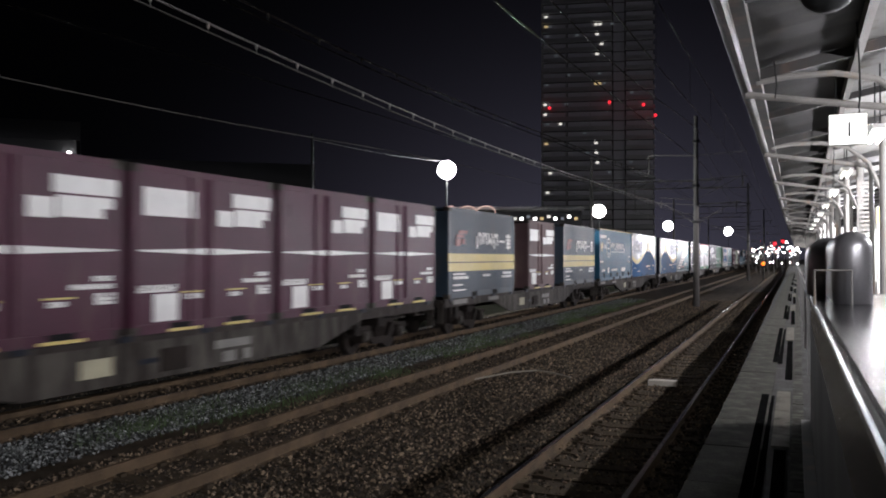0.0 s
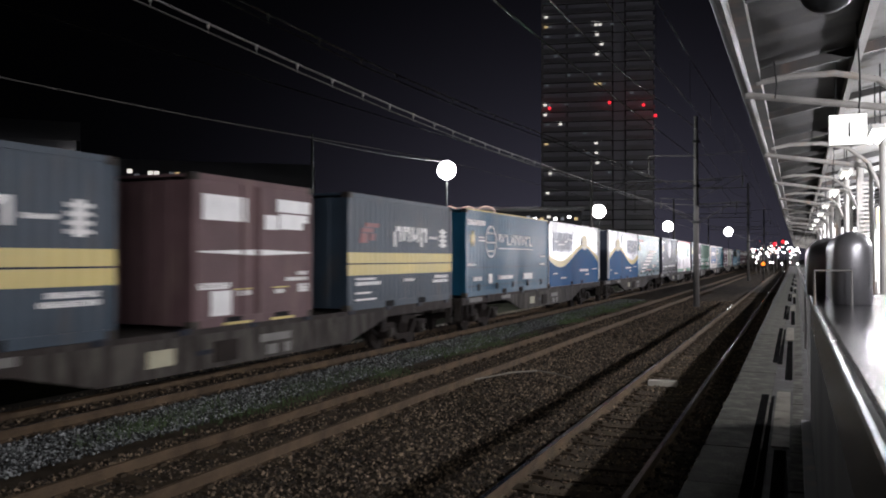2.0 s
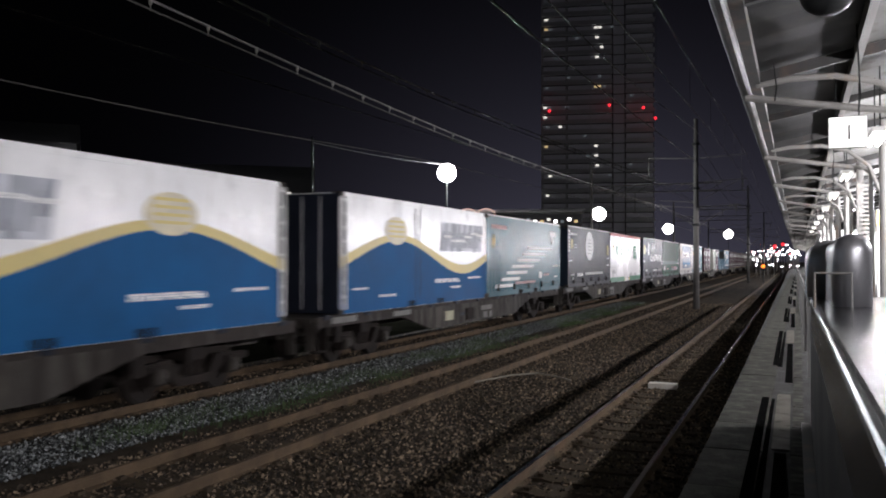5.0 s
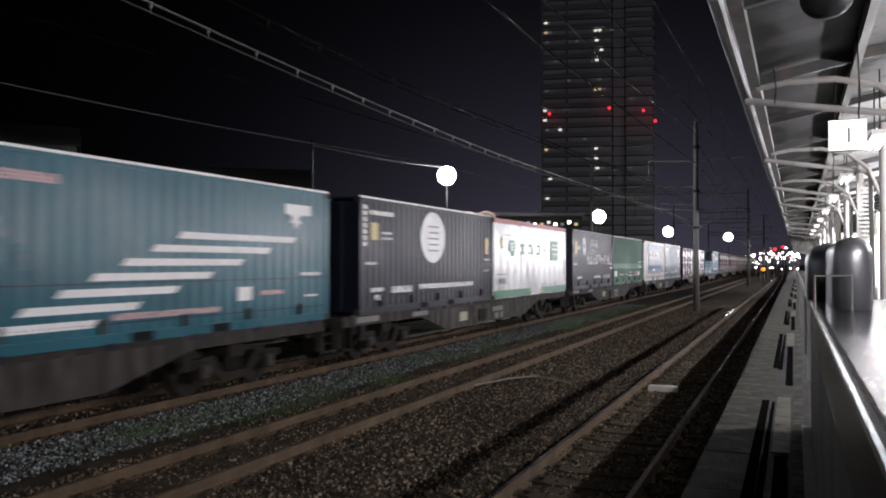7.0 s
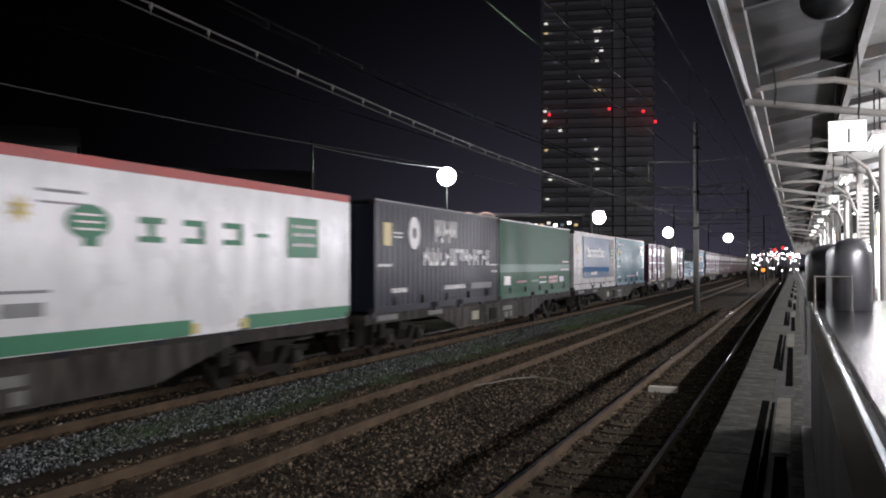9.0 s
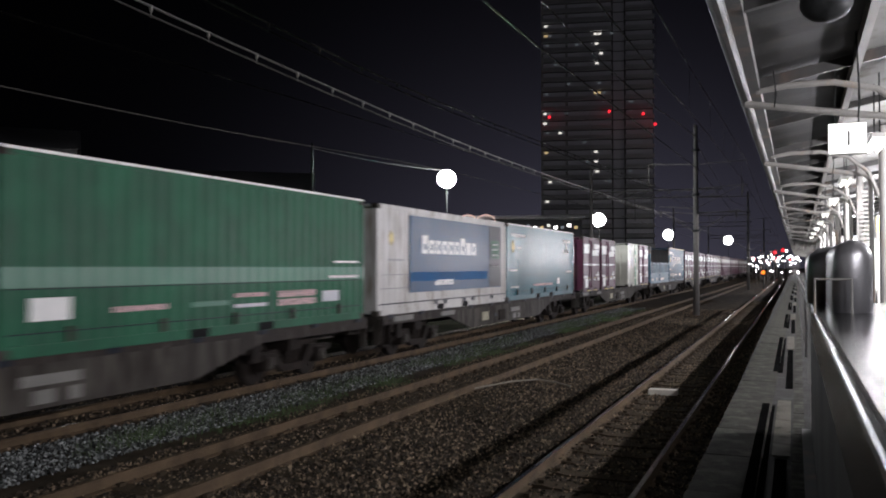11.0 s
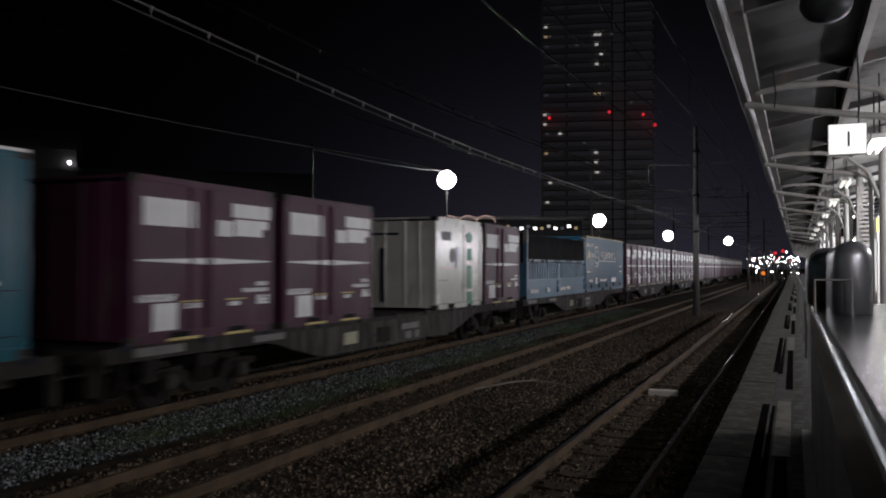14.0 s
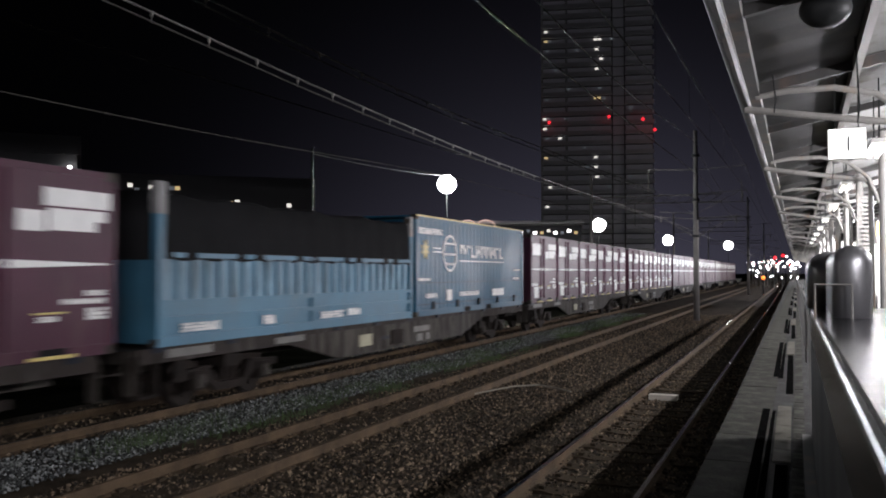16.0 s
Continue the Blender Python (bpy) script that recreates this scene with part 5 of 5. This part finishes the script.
def tarp31(y, length):
    c = thing("open_container", (TX0, y, DECK + 0.10), "light blue open-top container covered by a black tarpaulin", "shipping container", "freight containers")
    MOVING.append((c, TX0, y, DECK + 0.10))
    c["len"], c["high"] = length, 2.5
    part("tub", boxes((-HALF + 0.05, HALF - 0.05, 0.03, length - 0.03, 0.05, 1.42)), CARGO["sky"], c)
    n = 26
    for i in range(n):
        y0 = 0.15 + (length - 0.3) * i / n
        part("side_stake", boxes((HALF - 0.06, HALF - 0.005, y0, y0 + 0.16, 0.72, 1.40)), CARGO["pale_sky"], c, "pale blue side stake")
    for z0, z1 in ((0.0, 0.16), (0.38, 0.46), (0.64, 0.72), (1.38, 1.46)):
        part("side_rail", boxes((HALF - 0.08, HALF + 0.01, 0.0, length, z0, z1)), CARGO["sky"], c)
    for s in (0.0, 0.48, 0.985):
        part("post", boxes((HALF - 0.12, HALF + 0.014, s * length, s * length + 0.14, 0, 2.5 if s != 0.48 else 1.44)), CARGO["sky"], c)
        if s != 0.48:
            part("post", boxes((-HALF, -HALF + 0.12, s * length, s * length + 0.14, 0, 2.5)), CARGO["sky"], c)
            part("plate", boxes((HALF - 0.12, HALF + 0.02, s * length - 0.02, s * length + 0.16, 2.05, 2.55)), CARGO["trim_grey"], c, "grey end plate")
    bm = bmesh.new()
    ny, rows = 44, []
    for i in range(ny + 1):
        yy = 0.02 + (length - 0.04) * i / ny
        w = 0.012 * math.sin(i * 2.1) + 0.008 * math.sin(i * 0.7)
        top = 2.42 - 0.05 * abs(math.sin(i * math.pi / 11)) - 0.02 * math.sin(i * 1.3)
        rows.append([bm.verts.new(p) for p in ((HALF + 0.006 + w, yy, 1.34 + 0.02 * math.sin(i * 1.7)), (HALF - 0.01 + w, yy, 1.9), (HALF - 0.04, yy, top - 0.06), (HALF - 0.2, yy, top), (0, yy, top + 0.03), (-HALF + 0.2, yy, top), (-HALF + 0.01, yy, 1.34))])
    for a, d in zip(rows, rows[1:]):
        for p in range(6):
            bm.faces.new((a[p], d[p], d[p + 1], a[p + 1]))
    bm.faces.new(rows[0])
    bm.faces.new(rows[-1][::-1])
    part("tarpaulin", bm, CARGO["tarp"], c, "black sagging tarpaulin", smooth=True)
    for s0, s1, z0, z1 in ((0.06, 0.16, 0.2, 0.34), (0.3, 0.34, 0.2, 0.36), (0.52, 0.62, 0.2, 0.34), (0.64, 0.7, 0.22, 0.36)):
        ms(c, s0, s1, z0, z1)
    base_details(c)
    return c


# ---- wagons ----
PITCH, FIRST = 20.18, 21.75


BOGIE = mat("grimy_bogie_steel", (0.016, 0.012, 0.010), 0.85, 0.0, 0.6, 8, 0.3, 60, spec=0.2)


def wheelset():
    bm = bmesh.new()
    for s in (-1, 1):
        x = s * GAUGE / 2
        rod(bm, (x - 0.065, 0, 0), (x + 0.065, 0, 0), 0.43, 28)
        rod(bm, (x - s * 0.065 - 0.015, 0, 0), (x - s * 0.065 + 0.015, 0, 0), 0.455, 28)
        rod(bm, (x + s * 0.065, 0, 0), (x + s * 0.16, 0, 0), 0.11, 12)
        for a in range(4):
            q = a * math.pi / 2
            rod(bm, (x + s * 0.07, 0.24 * math.cos(q), 0.24 * math.sin(q)), (x + s * 0.085, 0.24 * math.cos(q), 0.24 * math.sin(q)), 0.05, 8)
    rod(bm, (-0.75, 0, 0), (0.75, 0, 0), 0.07, 12)
    return finish(bm, "wheelset", BOGIE)


WHEEL_ME = wheelset()
SILL = CARGO["sill"]


def sill_mesh(ys, material):
    bm = bmesh.new()
    for s in (-1, 1):
        a = [bm.verts.new((s * 1.19, y, z)) for y, z in ys]
        b2 = [bm.verts.new((s * 1.13, y, z)) for y, z in ys]
        bm.faces.new(a)
        bm.faces.new(b2[::-1])
        for i in range(len(ys)):
            j = (i + 1) % len(ys)
            bm.faces.new((a[i], a[j], b2[j], b2[i]))
    return finish(bm, "side_sill", material)


RUSTSILL = mat("rust_stained_sill", (0.026, 0.020, 0.017), 0.8, 0.0, 0.5, 6, 0.2, 60, stain=(0.075, 0.068, 0.06), stain_at=0.66, spec=0.3)
SIDE_ME = sill_mesh([(5.2, 1.0), (14.9, 1.0), (14.9, 0.695), (13.7, 0.42), (6.4, 0.42), (5.2, 0.695)], SILL)
END_A = sill_mesh([(0.35, 1.09), (5.2, 1.09), (5.2, 0.70), (4.5, 0.86), (0.35, 0.86)], RUSTSILL)
END_B = sill_mesh([(14.9, 1.09), (19.75, 1.09), (19.75, 0.86), (15.6, 0.86), (14.9, 0.70)], RUSTSILL)
TOP_ME = sill_mesh([(5.2, 1.09), (14.9, 1.09), (14.9, 1.0), (5.2, 1.0)], RUSTSILL)
bm = bmesh.new()
box(bm, -1.12, 1.12, 0.3, 19.8, 0.99, 1.07)
box(bm, -0.3, 0.3, 0.3, 19.8, 0.62, 0.99)
for k in range(11):
    box(bm, -1.15, 1.15, 0.4 + 1.9 * k, 0.55 + 1.9 * k, 0.86, 1.0)
DECK_ME = finish(bm, "deck_frame", SILL)
bm = bmesh.new()
for s in (-1, 1):
    prism_pts = [(-1.45, 0.62), (-0.6, 0.66), (-0.35, 0.34), (0.35, 0.34), (0.6, 0.66), (1.45, 0.62), (1.45, 0.50), (0.75, 0.46), (0.42, 0.20), (-0.42, 0.20), (-0.75, 0.46), (-1.45, 0.50)]
    a = [bm.verts.new((s * 0.80, y, z)) for y, z in prism_pts]
    b2 = [bm.verts.new((s * 0.92, y, z)) for y, z in prism_pts]
    bm.faces.new(a)
    bm.faces.new(b2[::-1])
    for i in range(len(a)):
        j = (i + 1) % len(a)
        bm.faces.new((a[i], a[j], b2[j], b2[i]))
    for y in (-0.95, 0.95):
        box(bm, s * 0.86 - 0.12, s * 0.86 + 0.12, y - 0.17, y + 0.17, 0.28, 0.6, 0.02)
    for y in (-0.17, 0.0, 0.17):
        rod(bm, (s * 0.86, y, 0.36), (s * 0.86, y, 0.72), 0.06, 8)
box(bm, -0.95, 0.95, -0.22, 0.22, 0.6, 0.84)
BOGIE_ME = finish(bm, "bogie_frame", BOGIE)
bm = bmesh.new()
box(bm, -0.13, 0.13, -0.32, 0.35, 0.72, 0.98, 0.02)
COUPLER_ME = finish(bm, "coupler", CARGO["dark"])
PLATE_ME = finish(boxes((1.192, 1.202, 7.35, 7.95, 0.58, 0.84)), "maker_plate", CARGO["old_cream"])
SMALL_ME = finish(boxes((1.192, 1.202, 10.3, 11.3, 0.72, 0.86), (1.192, 1.202, 10.5, 10.85, 0.48, 0.66), (1.192, 1.202, 11.1, 11.3, 0.48, 0.66)), "plate", CARGO["sill2"])
HOLE_ME = finish(boxes((1.185, 1.194, 8.5, 8.9, 0.66, 0.74)), "slot", CARGO["dark"])
TANK_ME = finish(boxes((0.4, 1.0, 8.6, 9.9, 0.45, 0.8), bev=0.05), "brake_reservoir", CARGO["dark"])
STEP_ME = finish(boxes((1.05, 1.2, 0.35, 0.40, 0.35, 1.0), (1.05, 1.2, 0.75, 0.80, 0.35, 1.0), (1.05, 1.2, 0.40, 0.75, 0.35, 0.39)), "step", BOGIE)
bm = bmesh.new()
rod(bm, (0.97, 0, 0.43), (1.03, 0, 0.43), 0.115, 14)
rod(bm, (1.03, 0, 0.43), (1.045, 0, 0.43), 0.07, 10)
AXLE_ME = finish(bm, "axle_cover", CARGO["sill"])
bm = bmesh.new()
box(bm, 1.06, 1.16, -0.16, 0.12, 0.50, 0.92, 0.015)
pipe(bm, [(1.1, -0.1, 0.6), (1.12, -0.35, 0.45), (1.1, -0.6, 0.62)], 0.02, 6)
VALVE_ME = finish(bm, "brake_valve", BOGIE)
GEAR_ME = finish(boxes((1.185, 1.225, 8.95, 9.6, 0.5, 0.86), bev=0.02), "brake_box", BOGIE)
BAR_ME = finish(boxes((1.188, 1.202, 1.0, 2.1, 0.92, 1.05)), "pale_bar", CARGO["sill2"])
BAR2_ME = finish(boxes((1.188, 1.202, 4.0, 5.0, 0.90, 1.02)), "pale_bar", CARGO["sill2"])
FLAP_ME = finish(boxes((0.98, 1.16, -0.015, 0.015, 0.42, 1.0)), "end_flap", CARGO["sill"])
LOCK_ME = finish(boxes((1.10, 1.22, -0.12, 0.12, 1.02, 1.12)), "container_lock", CARGO["dark"])


def wagon(y, turning):
    w = thing("flat_wagon", (TX0, y, 0), "grey container flat wagon with fish-bellied side sills and two bogies", "freight wagon", "container wagons")
    MOVING.append((w, TX0, y, 0.0))
    for name, me in (("deck_frame", DECK_ME), ("side_sill", SIDE_ME), ("end_sill", END_A), ("end_sill", END_B), ("top_flange", TOP_ME), ("maker_plate", PLATE_ME), ("plate", SMALL_ME), ("slot", HOLE_ME), ("brake_reservoir", TANK_ME), ("step", STEP_ME), ("brake_box", GEAR_ME), ("pale_bar", BAR_ME), ("pale_bar", BAR2_ME)):
        part(name, me, None, w)
    for k in range(11):
        lk = part("container_lock", LOCK_ME, None, w)
        lk.location = (0, 0.8 + 1.85 * k, 0)
    for by in (3.0, 17.1):
        bg = part("bogie", BOGIE_ME, None, w, "dark cast steel bogie")
        bg.location = (0, by, 0)
        vl = part("brake_valve", VALVE_ME, None, bg, "grimy brake valve with a hose")
        vl.location = (0, -1.6, 0)
        for wy in (-0.95, 0.95):
            ac = part("axle_cover", AXLE_ME, None, bg, "pale round axle cover")
            ac.location = (0, wy, 0)
            ws = part("wheelset", WHEEL_ME, None, bg, "rusty steel wheelset")
            ws.location = (0, wy, 0.43)
            if turning:
                WHEELS.append((ws, wy))
    for fy in (0.31, 19.78):
        fl = part("end_flap", FLAP_ME, None, w)
        fl.location = (0, fy, 0)
    for cy in (0.1, 20.0):
        cp = part("coupler", COUPLER_ME, None, w)
        cp.location = (0, cy, 0)
    return w


for i in range(-1, 15):
    wagon(FIRST + PITCH * i, i < 8)

for k in range(5):
    purple12(FIRST - PITCH + 0.52 + 3.88 * k, sticker=k != 3)
slate20(22.31)
purple12(30.1, paint="faded")
slate20(35.3)
teal_globe(42.55, 9.15)
wave31(51.85, 0.19, 0.66, (0.06, 0.41))
wave31(63.4, 0.785, 0.30, (0.60, 0.95))
slash31(72.9, 9.1)
disc31(83.4, 9.1)
white31(92.62, 9.45)
script31(103.3, 8.95)
green31(112.4, 9.6)
poster31(122.66, 9.65)
plain31(132.45, 9.45)
purple12(143.7)
purple12(147.75)
cream12(155.25)
purple12(159.15)
tarp31(163.75, 9.4)
teal_globe(173.4, 9.4)
for wgn in range(6):
    for k in range(5):
        purple12(183.75 + PITCH * wgn + 3.88 * k, "far" if wgn > 1 else False)

E_ROWS = [k / 15 for k in range(241)]


def motions():
    for ob, x, y, z in MOVING:
        walk(ob, [(t, pose(x, y - travelled(t), z)) for t in range(0, 17, 2)])
    for ob, y in WHEELS:
        walk(ob, [(t, pose(0, y, 0.43, math.degrees(travelled(t) / 0.43))) for t in E_ROWS])


motions()
